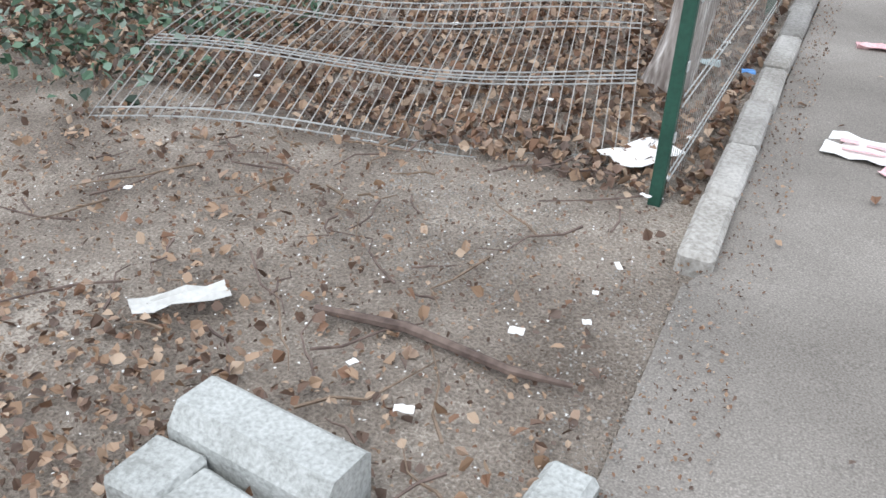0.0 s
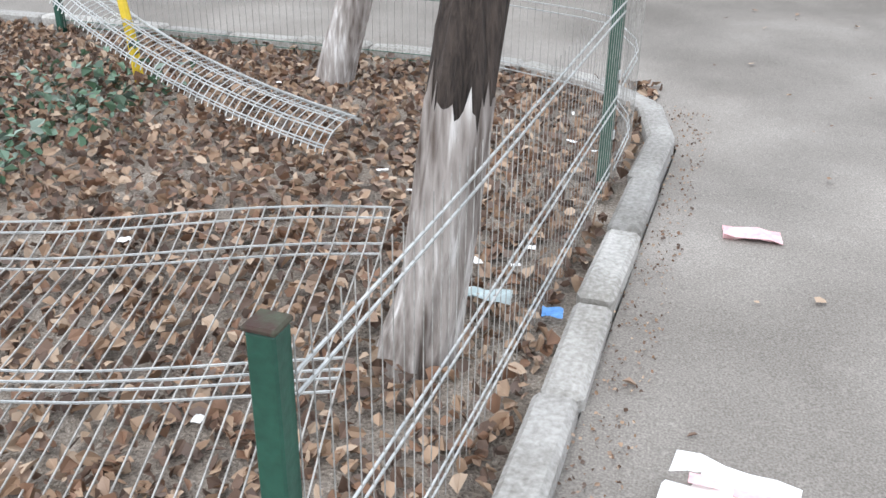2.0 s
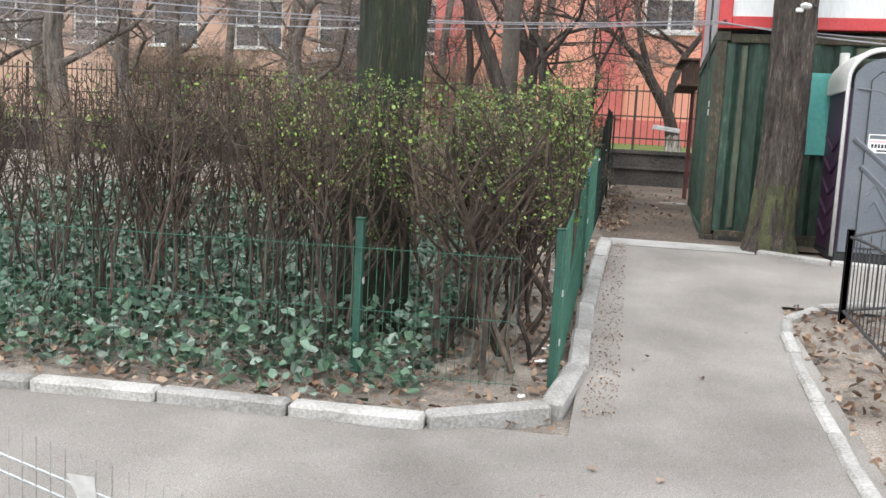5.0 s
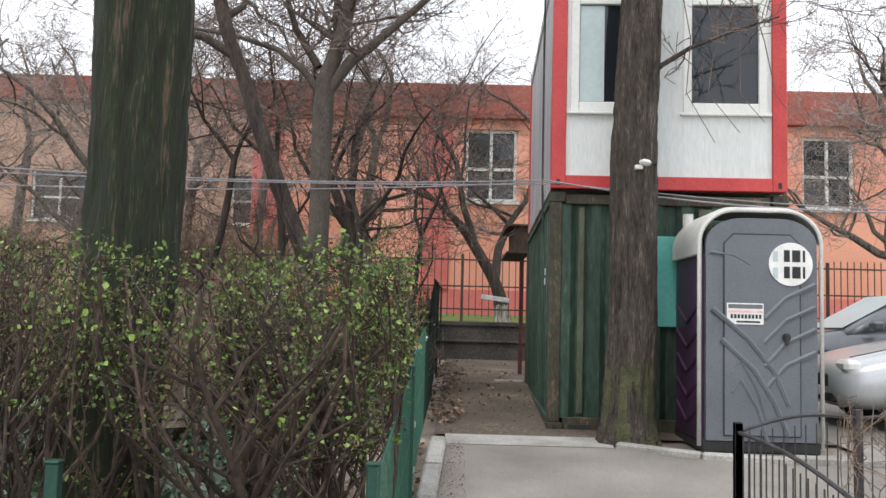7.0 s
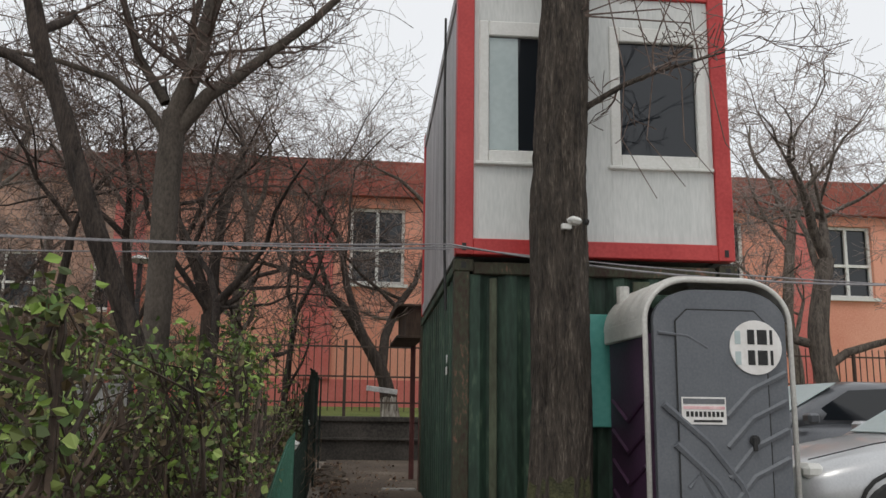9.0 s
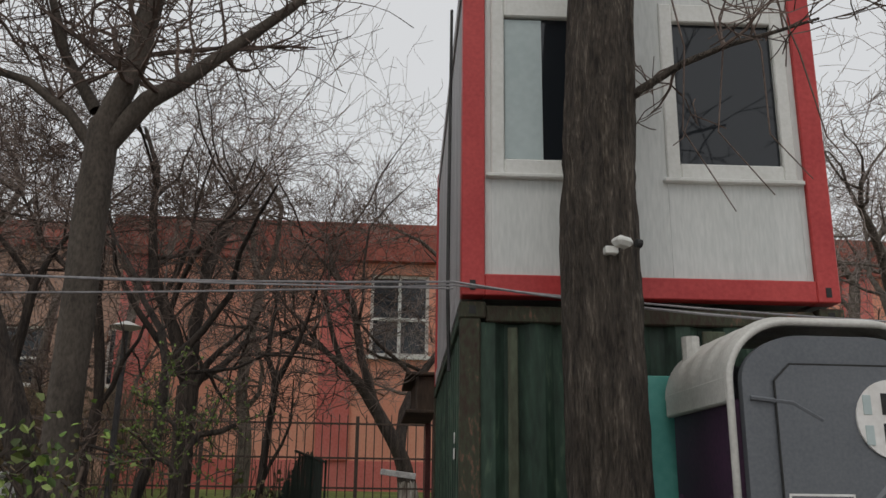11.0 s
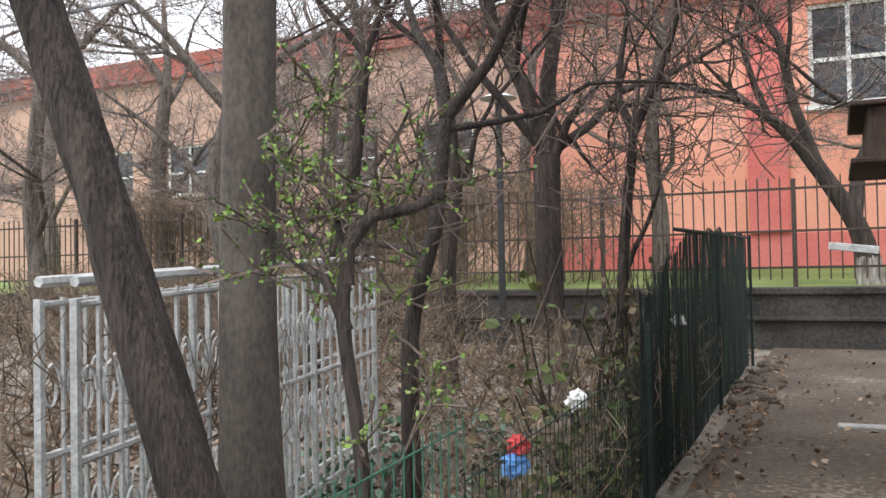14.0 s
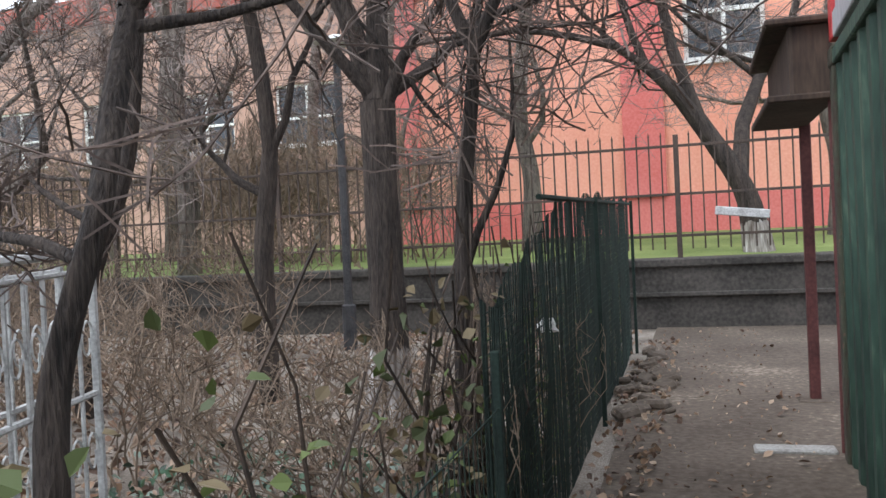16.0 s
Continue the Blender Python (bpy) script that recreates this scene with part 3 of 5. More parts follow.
facade(-6.3, 36, 34, WINS, 5.85, 8.1, 1.6, M_ORNG)
hb("plinth", (-6.3, 33.94, 2.0), (36, 33.998, 3.1), M_CORAL, label="red painted plinth")
hb("roof", (-6.6, 33.7, 8.4), (36.3, 44, 9.45), M_DRED, label="dark red roof edge")
for x in [-6.3, -1.0, 3.9, 9.3, 13.6, 18.7, 23.7, 28.7]:
    hb("pilaster", (x, 33.86, 3.1), (x + 0.85, 33.99, 8.4), M_CORAL, label="red painted pilaster", bevel=0.02)
hb("wall", (-6.3, 34.4, 2.0), (-6.0, 44, 8.4), M_CORAL)
# left wing behind the trees, its haze painted into the wall colour
facade(-40, -6.3, 44, [-31, -26.6, -22.4, -18.2, -14.1, -9.6], 6.0, 8.2, 2.4, M_BROWN, 11.2)
hb("roof", (-41, 43.6, 11.2), (-6.3, 54, 12.2), M_DRED)

# ---- shipping container ----
CX0, CX1, CY0, CY1, CZ0, CZ1 = 1.02, 3.3, 15.72, 20.30, 1.06, 3.4
con = thing("shipping_container", pose(CX0, CY0, CZ0), "weathered green corrugated steel shipping container with rust", "container")
inv = con.matrix_world.inverted()


def corrugated(a, b, z0, z1, depth, pitch):
    """A corrugated sheet between two ground points."""
    a, b = Vector(a), Vector(b)
    d = (b - a).normalized()
    nrm = Vector((-d.y, d.x, 0))
    L = (b - a).length
    n = round(L / pitch)
    prof = []
    for i in range(n):
        for u, k in ((0, 0), (0.3, 0), (0.5, 1), (0.8, 1)):
            prof.append((L * (i + u) / n, depth * k))
    prof.append((L, 0))
    s = Shape()
    for t in (0, 0.006):
        for u, k in prof:
            p = a + d * u + nrm * (k + t)
            s.v += [tuple(inv @ Vector((p.x, p.y, z0))), tuple(inv @ Vector((p.x, p.y, z1)))]
    m = 2 * len(prof)
    for i in range(len(prof) - 1):
        for o in (0, m):
            s.f.append((o + 2 * i, o + 2 * i + 2, o + 2 * i + 3, o + 2 * i + 1))
    return s


def cb(name, lo, hi, mat, label="", bevel=0.008, parent=None):
    return part(name, Shape().box(tuple(inv @ Vector(lo)), tuple(inv @ Vector(hi)), bevel=bevel), mat, parent or con, label)


part("side_wall", corrugated((CX0 + 0.02, CY1 - 0.1, 0), (CX0 + 0.02, CY0 + 0.12, 0), CZ0 + 0.12, CZ1 - 0.1, 0.04, 0.27), M_CONT, con)
part("side_wall", corrugated((CX1 - 0.02, CY0 + 0.12, 0), (CX1 - 0.02, CY1 - 0.1, 0), CZ0 + 0.12, CZ1 - 0.1, 0.04, 0.27), M_CONT, con)
part("end_wall", corrugated((CX0 + 0.12, CY0 + 0.03, 0), (CX1 - 0.12, CY0 + 0.03, 0), CZ0 + 0.14, CZ1 - 0.12, 0.045, 0.29), M_CONT, con)
cb("end_wall", (CX0 + 0.1, CY1 - 0.06, CZ0), (CX1 - 0.1, CY1 - 0.02, CZ1 - 0.05), M_CONT)
cb("roof", (CX0 + 0.05, CY0 + 0.05, CZ1 - 0.08), (CX1 - 0.05, CY1 - 0.05, CZ1 - 0.03), M_CONT)
for x in (CX0, CX1 - 0.12):
    for y in (CY0, CY1 - 0.12):
        cb("corner_post", (x, y, CZ0 + 0.1), (x + 0.12, y + 0.12, CZ1 - 0.1), M_RUST, "rusty corner post")
        for z in (CZ0, CZ1 - 0.1):
            c = cb("corner_casting", (x - 0.004, y - 0.004, z), (x + 0.15, y + 0.15, z + 0.1), M_RUST)
            cb("hole", (x + 0.05, y - 0.007, z + 0.025), (x + 0.09, y - 0.003, z + 0.075), M_BLACK, parent=c, bevel=0.001)
cb("bottom_rail", (CX0 + 0.15, CY0 + 0.01, CZ0 + 0.02), (CX1 - 0.15, CY0 + 0.1, CZ0 + 0.15), M_RUST)
cb("fork_pocket", (CX0 + 0.2, CY0 + 0.006, CZ0 + 0.01), (CX0 + 0.42, CY0 + 0.09, CZ0 + 0.09), M_BLACK)
cb("top_rail", (CX0 + 0.15, CY0 + 0.01, CZ1 - 0.12), (CX1 - 0.15, CY0 + 0.1, CZ1 - 0.02), M_RUST)
for x in (CX0, CX1 - 0.08):
    cb("bottom_rail", (x, CY0 + 0.15, CZ0 + 0.02), (x + 0.08, CY1 - 0.15, CZ0 + 0.14), M_CONT)
    cb("top_rail", (x, CY0 + 0.15, CZ1 - 0.1), (x + 0.08, CY1 - 0.15, CZ1 - 0.02), M_CONT)
cb("panel", (2.02, CY0 + 0.004, 2.1), (2.3, CY0 + 0.02, 2.98), M_TEAL, "turquoise painted panel")
cb("stripe", (1.3, CY0 + 0.012, 1.25), (1.36, CY0 + 0.024, 3.25), M_CONTL, "faded light green stripe")
cb("stripe", (2.46, CY0 + 0.012, 1.25), (2.6, CY0 + 0.024, 3.25), M_CONTL, "faded light green stripe")
for z, w in ((2.52, 0.1), (2.62, 0.05)):
    cb("mark", (CX0 + 0.012, 16.5, z), (CX0 + 0.018, 16.5 + w, z + 0.07), M_PAPER, "worn white mark", 0.001)

con.matrix_world = pose(CX0, CY0, CZ0, 0, 0, -1.9)

# ---- site cabin on top ----
BZ0, BZ1, BY0, BY1 = 3.43, 5.85, 15.68, 20.27
cab = thing("site_cabin", pose(CX0, BY0, BZ0), "white site office cabin with red frame stacked on the container", "cabin")
inv = cab.matrix_world.inverted()


def kb(name, lo, hi, mat, label="", bevel=0.006, parent=None):
    return part(name, Shape().box(tuple(inv @ Vector(lo)), tuple(inv @ Vector(hi)), bevel=bevel), mat, parent or cab, label)


for x in (CX0, CX1 - 0.14):
    for y in (BY0, BY1 - 0.14):
        kb("corner_post", (x, y, BZ0), (x + 0.14, y + 0.14, BZ1), M_RED, "red steel corner post")
        kb("hole", (x + 0.05, y - 0.004, BZ0 + 0.03), (x + 0.085, y + 0.001, BZ0 + 0.09), M_BLACK, bevel=0.0005)
for z in (BZ0, BZ1 - 0.17):
    kb("beam", (CX0 + 0.14, BY0 + 0.004, z), (CX1 - 0.14, BY0 + 0.12, z + (0.13 if z == BZ0 else 0.17)), M_RED, "red steel beam")
    kb("beam", (CX0 + 0.14, BY1 - 0.12, z), (CX1 - 0.14, BY1 - 0.004, z + 0.13), M_RED)
    for x in (CX0 + 0.004, CX1 - 0.12):
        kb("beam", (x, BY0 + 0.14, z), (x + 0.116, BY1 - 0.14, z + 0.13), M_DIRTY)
for x in (1.6, 2.35):
    kb("slot", (x, BY0 + 0.0, BZ1 - 0.12), (x + 0.3, BY0 + 0.003, BZ1 - 0.05), M_BLACK, bevel=0.0005)
kb("roof", (CX0 + 0.02, BY0 + 0.02, BZ1 - 0.02), (CX1 - 0.02, BY1 - 0.02, BZ1 + 0.02), M_WHITE)
kb("floor", (CX0 + 0.02, BY0 + 0.02, BZ0 + 0.02), (CX1 - 0.02, BY1 - 0.02, BZ0 + 0.1), M_WHITE)
WX = [(1.2, 1.98), (2.3, 3.12)]
WZ0, WZ1 = 4.2, 5.42
for a, b in ((CX0 + 0.14, WX[0][0]), (WX[0][1], WX[1][0]), (WX[1][1], CX1 - 0.14)):
    kb("front_panel", (a, BY0 + 0.03, BZ0 + 0.13), (b, BY0 + 0.09, BZ1 - 0.17), M_WHITE, bevel=0.003)
for a, b in WX:
    kb("front_panel", (a, BY0 + 0.03, BZ0 + 0.13), (b, BY0 + 0.09, WZ0), M_WHITE, bevel=0.003)
    kb("front_panel", (a, BY0 + 0.03, WZ1), (b, BY0 + 0.09, BZ1 - 0.17), M_WHITE, bevel=0.003)
    w = kb("window", (a + 0.07, BY0 + 0.055, WZ0 + 0.09), (b - 0.07, BY0 + 0.065, WZ1 - 0.12), M_GLASS, "dark double glazed window", 0.001)
    for lo, hi in (((a, WZ0), (a + 0.085, WZ1)), ((b - 0.085, WZ0), (b, WZ1)), ((a + 0.085, WZ0), (b - 0.085, WZ0 + 0.1)), ((a + 0.085, WZ1 - 0.13), (b - 0.085, WZ1))):
        kb("frame", (lo[0], BY0 + 0.015, lo[1]), (hi[0], BY0 + 0.08, hi[1]), M_PVC, "white plastic window frame", 0.008, w)
    kb("sill", (a - 0.03, BY0 - 0.015, WZ0 - 0.03), (b + 0.03, BY0 + 0.04, WZ0 - 0.002), M_PVC, "white window sill", 0.006, w)
kb("blind", (1.29, BY0 + 0.044, WZ0 + 0.11), (1.53, BY0 + 0.053, WZ1 - 0.14), M_BLIND, "pale pulled blind behind the glass", 0.001)
for i in range(6):
    y = BY0 + 0.14 + i * (BY1 - BY0 - 0.28) / 6
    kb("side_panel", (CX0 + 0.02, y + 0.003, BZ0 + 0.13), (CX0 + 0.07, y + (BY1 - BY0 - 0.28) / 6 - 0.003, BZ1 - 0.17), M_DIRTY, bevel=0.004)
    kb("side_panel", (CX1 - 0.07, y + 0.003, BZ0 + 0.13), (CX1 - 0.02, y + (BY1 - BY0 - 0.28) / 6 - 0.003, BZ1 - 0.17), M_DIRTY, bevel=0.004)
kb("back_panel", (CX0 + 0.14, BY1 - 0.09, BZ0 + 0.13), (CX1 - 0.14, BY1 - 0.03, BZ1 - 0.17), M_WHITE)
part("cable", Shape().tube([inv @ Vector(p) for p in ((0.985, 16.5, 5.8), (0.98, 16.45, 5.0), (0.96, 16.1, 4.2), (0.95, 15.9, 3.5), (0.96, 15.85, 3.0))], 0.012, 5), M_BLACK, cab)

cab.matrix_world = pose(CX0, BY0, BZ0, 0, 0, -1.9)

# ---- portable toilet ----
TX, TY, TZ, TW, TD = 2.2, 14.66, 1.07, 1.04, 1.0
toi = thing("portable_toilet", pose(TX, TY, TZ), "grey plastic portable toilet with purple sides and pale roof", "portable toilet")


def arch(w, side, top, k=12, inset=0.0):
    o = [(inset, inset), (w - inset, inset)]
    r = 0.3 * w
    for i in range(k + 1):
        a = math.pi / 2 * i / k
        o.append((w - inset - r + r * math.cos(a), side + (top - side - inset) * math.sin(a)))
    for i in range(k + 1):
        a = math.pi / 2 + math.pi / 2 * i / k
        o.append((inset + r + r * math.cos(a), side + (top - side - inset) * math.sin(a)))
    return o


part("base", Shape().box((0.02, 0.03, -0.02), (TW - 0.02, TD - 0.03, 0.1), bevel=0.02), M_BLACK, toi)
part("front", Shape().prism(arch(TW, 1.72, 1.99, inset=0.05), pose(0, 0.02, 0.04), 0.05), M_GREY, toi)
part("back", Shape().prism(arch(TW, 1.72, 1.97, inset=0.05), pose(0, TD - 0.08, 0.04), 0.05), M_GREY, toi)
for x in (0.02, TW - 0.07):
    sd = part("side", Shape().box((x, 0.08, 0.06), (x + 0.05, TD - 0.08, 1.68), bevel=0.01), M_PURP, toi, "dark purple plastic side panel")
    for i in range(5):
        part("rib", Shape().tube([(x + (0 if x < 0.5 else 0.05), 0.14, 0.35 + 0.22 * i), (x + (0 if x < 0.5 else 0.05), 0.5, 0.2 + 0.22 * i), (x + (0 if x < 0.5 else 0.05), 0.86, 0.35 + 0.22 * i)], 0.02, 6), M_PURP, sd)
ol = arch(TW, 1.72, 2.01)
trim = Shape().tube([(a[0], 0.05, a[1] + 0.04) for a in ol[1:] + ol[:1]], 0.019, 8)
part("trim", trim, M_TRIM, toi, "pale edge trim round the front", True)
roof = Shape()
ro = arch(TW + 0.02, 1.72, 2.03)[2:]
n = len(ro)
for j in range(17):
    bumpz = 0.018 * (1 if j % 4 in (1, 2) else 0)
    for x, z in ro:
        roof.v.append((x - 0.01, 0.06 + (TD - 0.1) * j / 16, z + 0.04 + bumpz))
for j in range(16):
    for i in range(n - 1):
        roof.f.append((j * n + i, j * n + i + 1, (j + 1) * n + i + 1, (j + 1) * n + i))
part("roof", roof, M_TRIM, toi, "pale ribbed translucent roof")
part("skirt", Shape().box((-0.012, 0.07, 1.66), (0.03, TD - 0.05, 1.79), bevel=0.01), M_TRIM, toi)
part("vent_pipe", Shape().tube([(0.1, 0.8, 1.8), (0.1, 0.8, 2.1)], 0.05, 10), M_TRIM, toi)
door = part("door", Shape().prism([(0.2, 0.1), (0.84, 0.1), (0.84, 1.72), (0.76, 1.8), (0.28, 1.8), (0.2, 1.72)], pose(0, 0.005, 0.04), 0.018), M_GREY, toi)
seam = Shape()
so = [(0.2, 0.1), (0.84, 0.1), (0.84, 1.72), (0.76, 1.8), (0.28, 1.8), (0.2, 1.72), (0.2, 0.1)]
for a, b in zip(so, so[1:]):
    seam.tube([(a[0], 0.009, a[1] + 0.04), (b[0], 0.009, b[1] + 0.04)], 0.006, 5)
part("seam", seam, M_BLACK, door, "dark door gap")
for i in range(4):
    o = 0.19 * i
    part("rib", Shape().tube([(0.97 - 0.0, 0.012, 1.42 - o), (0.72, 0.012, 1.3 - o), (0.54, 0.012, 1.12 - o * 1.05)], 0.022, 6), M_GREY, door)
for i in range(2):
    o = 0.26 * i
    part("rib", Shape().tube([(0.1 + o * 0.3, 0.012, 1.2 - o), (0.4 + o * 0.2, 0.012, 0.95 - o), (0.62, 0.012, 0.68 - o), (0.74, 0.012, 0.4 - o)], 0.026, 6), M_GREY, door)
for i in range(2):
    o = 0.16 * i
    part("rib", Shape().tube([(0.26, 0.012, 0.66 - o), (0.34, 0.012, 0.76 - o), (0.48, 0.012, 0.52 - o), (0.56, 0.012, 0.25 - o)], 0.018, 6), M_GREY, door)
part("rib", Shape().tube([(0.08, 0.012, 1.68), (0.28, 0.012, 1.66), (0.42, 0.012, 1.58)], 0.012, 6), M_GREY, door)
part("latch", Shape().tube([(0.72, -0.012, 0.97), (0.72, 0.01, 0.97)], 0.035, 12).box((0.7, -0.03, 0.9), (0.73, -0.01, 0.99), bevel=0.004), M_BLACK, door, "black round door latch")
disc = part("emblem", Shape().tube([(0.76, -0.008, 1.59), (0.76, 0.004, 1.59)], 0.185, 32), M_PAPER, door, "round white sign with dark and pale bars")
for z in (1.61, 1.47):
    for x, w in ((0.70, 0.05), (0.77, 0.07), (0.86, 0.02)):
        part("bar", Shape().box((x, -0.012, z), (x + w, -0.0082, z + 0.1), bevel=0.001), M_BLACK, disc)
    part("bar", Shape().box((0.61, -0.012, z), (0.65, -0.0082, z + 0.09), bevel=0.001), M_BLIND, disc)
sign = part("sticker", Shape().box((0.22, -0.002, 1.07), (0.53, 0.003, 1.25), bevel=0.001), M_PAPER, door, "white notice sticker with blue and pink bars")
part("bar", Shape().box((0.23, -0.005, 1.205), (0.52, -0.0022, 1.24), bevel=0.0005), M_DCAR, sign)
part("bar", Shape().box((0.23, -0.005, 1.17), (0.52, -0.0022, 1.19), bevel=0.0005), M_PINK, sign)
for i in range(9):
    part("bar", Shape().box((0.25 + 0.03 * i, -0.005, 1.12), (0.27 + 0.03 * i, -0.0022, 1.155), bevel=0.0005), M_BLACK, sign)
part("bar", Shape().box((0.3, -0.005, 1.085), (0.5, -0.0022, 1.1), bevel=0.0005), M_BLACK, sign)


# ---- trees ----
def limb(shape, twigs, p, d, length, r, depth, rng, droop=0.0, crook=0.25):
    """A crooked tapered limb with side limbs."""
    n = 5 if depth > 1 else 3
    pts, rad, q = [p.copy()], [r], p.copy()
    d = d.normalized()
    for i in range(n):
        d = (d + Vector((rng.gauss(0, crook), rng.gauss(0, crook), rng.gauss(0, crook * 0.7) - droop + 0.05))).normalized()
        q = q + d * length / n
        pts.append(q.copy())
        rad.append(max(0.004, r * (1 - 0.75 * (i + 1) / n)))
    (shape if depth > 2 else twigs).tube(pts, rad, 7 if depth > 2 else (4 if depth == 2 else 3), False)
    if depth <= 0:
        return
    for k in range(rng.randint(4, 6) if depth > 1 else rng.randint(3, 5)):
        u = rng.uniform(0.25, 1.0)
        i = min(n - 1, int(u * n))
        base = pts[i].lerp(pts[i + 1], u * n - i if u < 1 else 1)
        side = Vector((rng.gauss(0, 1), rng.gauss(0, 1), rng.gauss(0.15, 0.7))).normalized()
        nd = (d * 0.55 + side * 0.9).normalized()
        limb(shape, twigs, base, nd, length * rng.uniform(0.45, 0.7), max(0.003, rad[i] * 0.5), depth - 1, rng, droop, crook)


def tree(trunk, radii, label, seed, forks, depth=3, bark=None, collar=None, name="tree", wob=0.06, droop=0.0, twigmat=None, crook=0.25, ridge=0.012, boughs=(), collarmat=None, side=0.9, bushy=2, patchy=-1.0):
    """trunk: places from the foot up; forks: (share of trunk, direction, length, radius)."""
    rng = random.Random(seed)
    t = thing(name, pose(*trunk[0]), label, "tree")
    inv = t.matrix_world.inverted()
    pts = [inv @ Vector(p) for p in trunk]
    fine_p, fine_r = [], []
    steps = 6
    for i in range(len(pts) - 1):
        for k in range(steps):
            u = k / steps
            p0, p1, p2, p3 = pts[max(i - 1, 0)], pts[i], pts[i + 1], pts[min(i + 2, len(pts) - 1)]
            fine_p.append(0.5 * ((2 * p1) + (p2 - p0) * u + (2 * p0 - 5 * p1 + 4 * p2 - p3) * u * u + (3 * p1 - p0 - 3 * p2 + p3) * u ** 3))
            fine_r.append(radii[i] * (1 - u) + radii[i + 1] * u)
    fine_p.append(pts[-1])
    fine_r.append(radii[-1])
    b = Shape()
    ref, sides = Vector((1, 0, 0)), 56
    seedv = seed * 3.7
    dense = []
    for i in range(len(fine_p) - 1):
        for k in range(3):
            dense.append((fine_p[i].lerp(fine_p[i + 1], k / 3), fine_r[i] + (fine_r[i + 1] - fine_r[i]) * k / 3))
    dense.append((fine_p[-1], fine_r[-1]))
    for p, r in dense:
        for k in range(sides):
            a = 2 * math.pi * k / sides
            c, sn = math.cos(a), math.sin(a)
            q = noise.noise(Vector((c * r * 24 + seedv, sn * r * 24, p.z * 2.2)))
            big = noise.noise(Vector((c * 1.2 + seedv, sn * 1.2, p.z * 1.5)))
            rr = r * (1 + 0.1 * big) - ridge * abs(q) * 1.6 + ridge * 0.4
            b.v.append((p.x + c * rr, p.y + sn * rr, p.z))
    for i in range(len(dense) - 1):
        for k in range(sides):
            k2 = (k + 1) % sides
            b.f.append((i * sides + k, i * sides + k2, (i + 1) * sides + k2, (i + 1) * sides + k))
    tr = part("trunk", b, bark or M_BARK, t, smooth=True)
    if collar:
        coat = Shape()
        rows_n = min(len(dense) - 1, sum(1 for p, r in dense if p.z <= collar * 1.3))
        last = []
        for k in range(sides):
            c, sn = math.cos(2 * math.pi * k / sides), math.sin(2 * math.pi * k / sides)
            edge = collar * (1 + 0.1 * noise.noise(Vector((c * 1.5, sn * 1.5, seed))) + 0.16 * noise.noise(Vector((c * 9, sn * 9, seed))))
            last.append((sum(1 for p, r in dense[:rows_n] if p.z <= edge) - 1, edge))
        for i in range(rows_n):
            for k in range(sides):
                row, edge = last[k]
                j = min(i, row)
                v = Vector(b.v[j * sides + k])
                if i > row:
                    w = Vector(b.v[(row + 1) * sides + k])
                    v = v.lerp(w, max(0, min(1, (edge - v.z) / (w.z - v.z))))
                p = dense[j][0]
                coat.v.append(tuple(v + Vector((v.x - p.x, v.y - p.y, 0)).normalized() * 0.004))
        for i in range(rows_n - 1):
            for k in range(sides):
                k2 = (k + 1) % sides
                c, sn = math.cos(k * 0.1122), math.sin(k * 0.1122)
                worn = noise.noise(Vector((c * 5 + seed, sn * 5, dense[i][0].z * 2.2)))
                if i <= max(last[k][0], last[k2][0]) and worn > patchy:
                    coat.f.append((i * sides + k, i * sides + k2, (i + 1) * sides + k2, (i + 1) * sides + k))
        part("moss" if collarmat else "limewash", coat, collarmat or M_LIME, t, "patchy green moss" if collarmat else "patchy worn limewash", True)
    lim, twg = Shape(), Shape()
    for line, r0, r1 in boughs:
        line = [inv @ Vector(p) for p in line]
        m = len(line) - 1
        lim.tube(line, [r0 + (r1 - r0) * k / m for k in range(m + 1)], 8, False)
        for k in range(round(2.2 * m)):
            u = rng.uniform(0.15, 1) * m
            j = min(m - 1, int(u))
            along = (line[j + 1] - line[j]).normalized()
            away = Vector((rng.gauss(0, 1), rng.gauss(0, 1), rng.gauss(0.2, 0.8))).normalized()
            limb(lim, twg, line[j].lerp(line[j + 1], u - j), along * 0.6 + away, side * rng.uniform(0.5, 1.2), max(0.004, (r0 + (r1 - r0) * u / m) * 0.35), bushy, rng, droop, crook)
    for u, d, ln, r in forks:
        i = min(len(fine_p) - 1, int(u * (len(fine_p) - 1)))
        limb(lim, twg, fine_p[i], Vector(d), ln, r, depth, rng, droop, crook)
    if lim.v:
        tagged(part("limb_crown", lim, bark or M_BARK, t, smooth=True), kind="stuff")
    if twg.v:
        tagged(part("twig_crown", twg, twigmat or M_TWIG, t), kind="stuff")
    return t


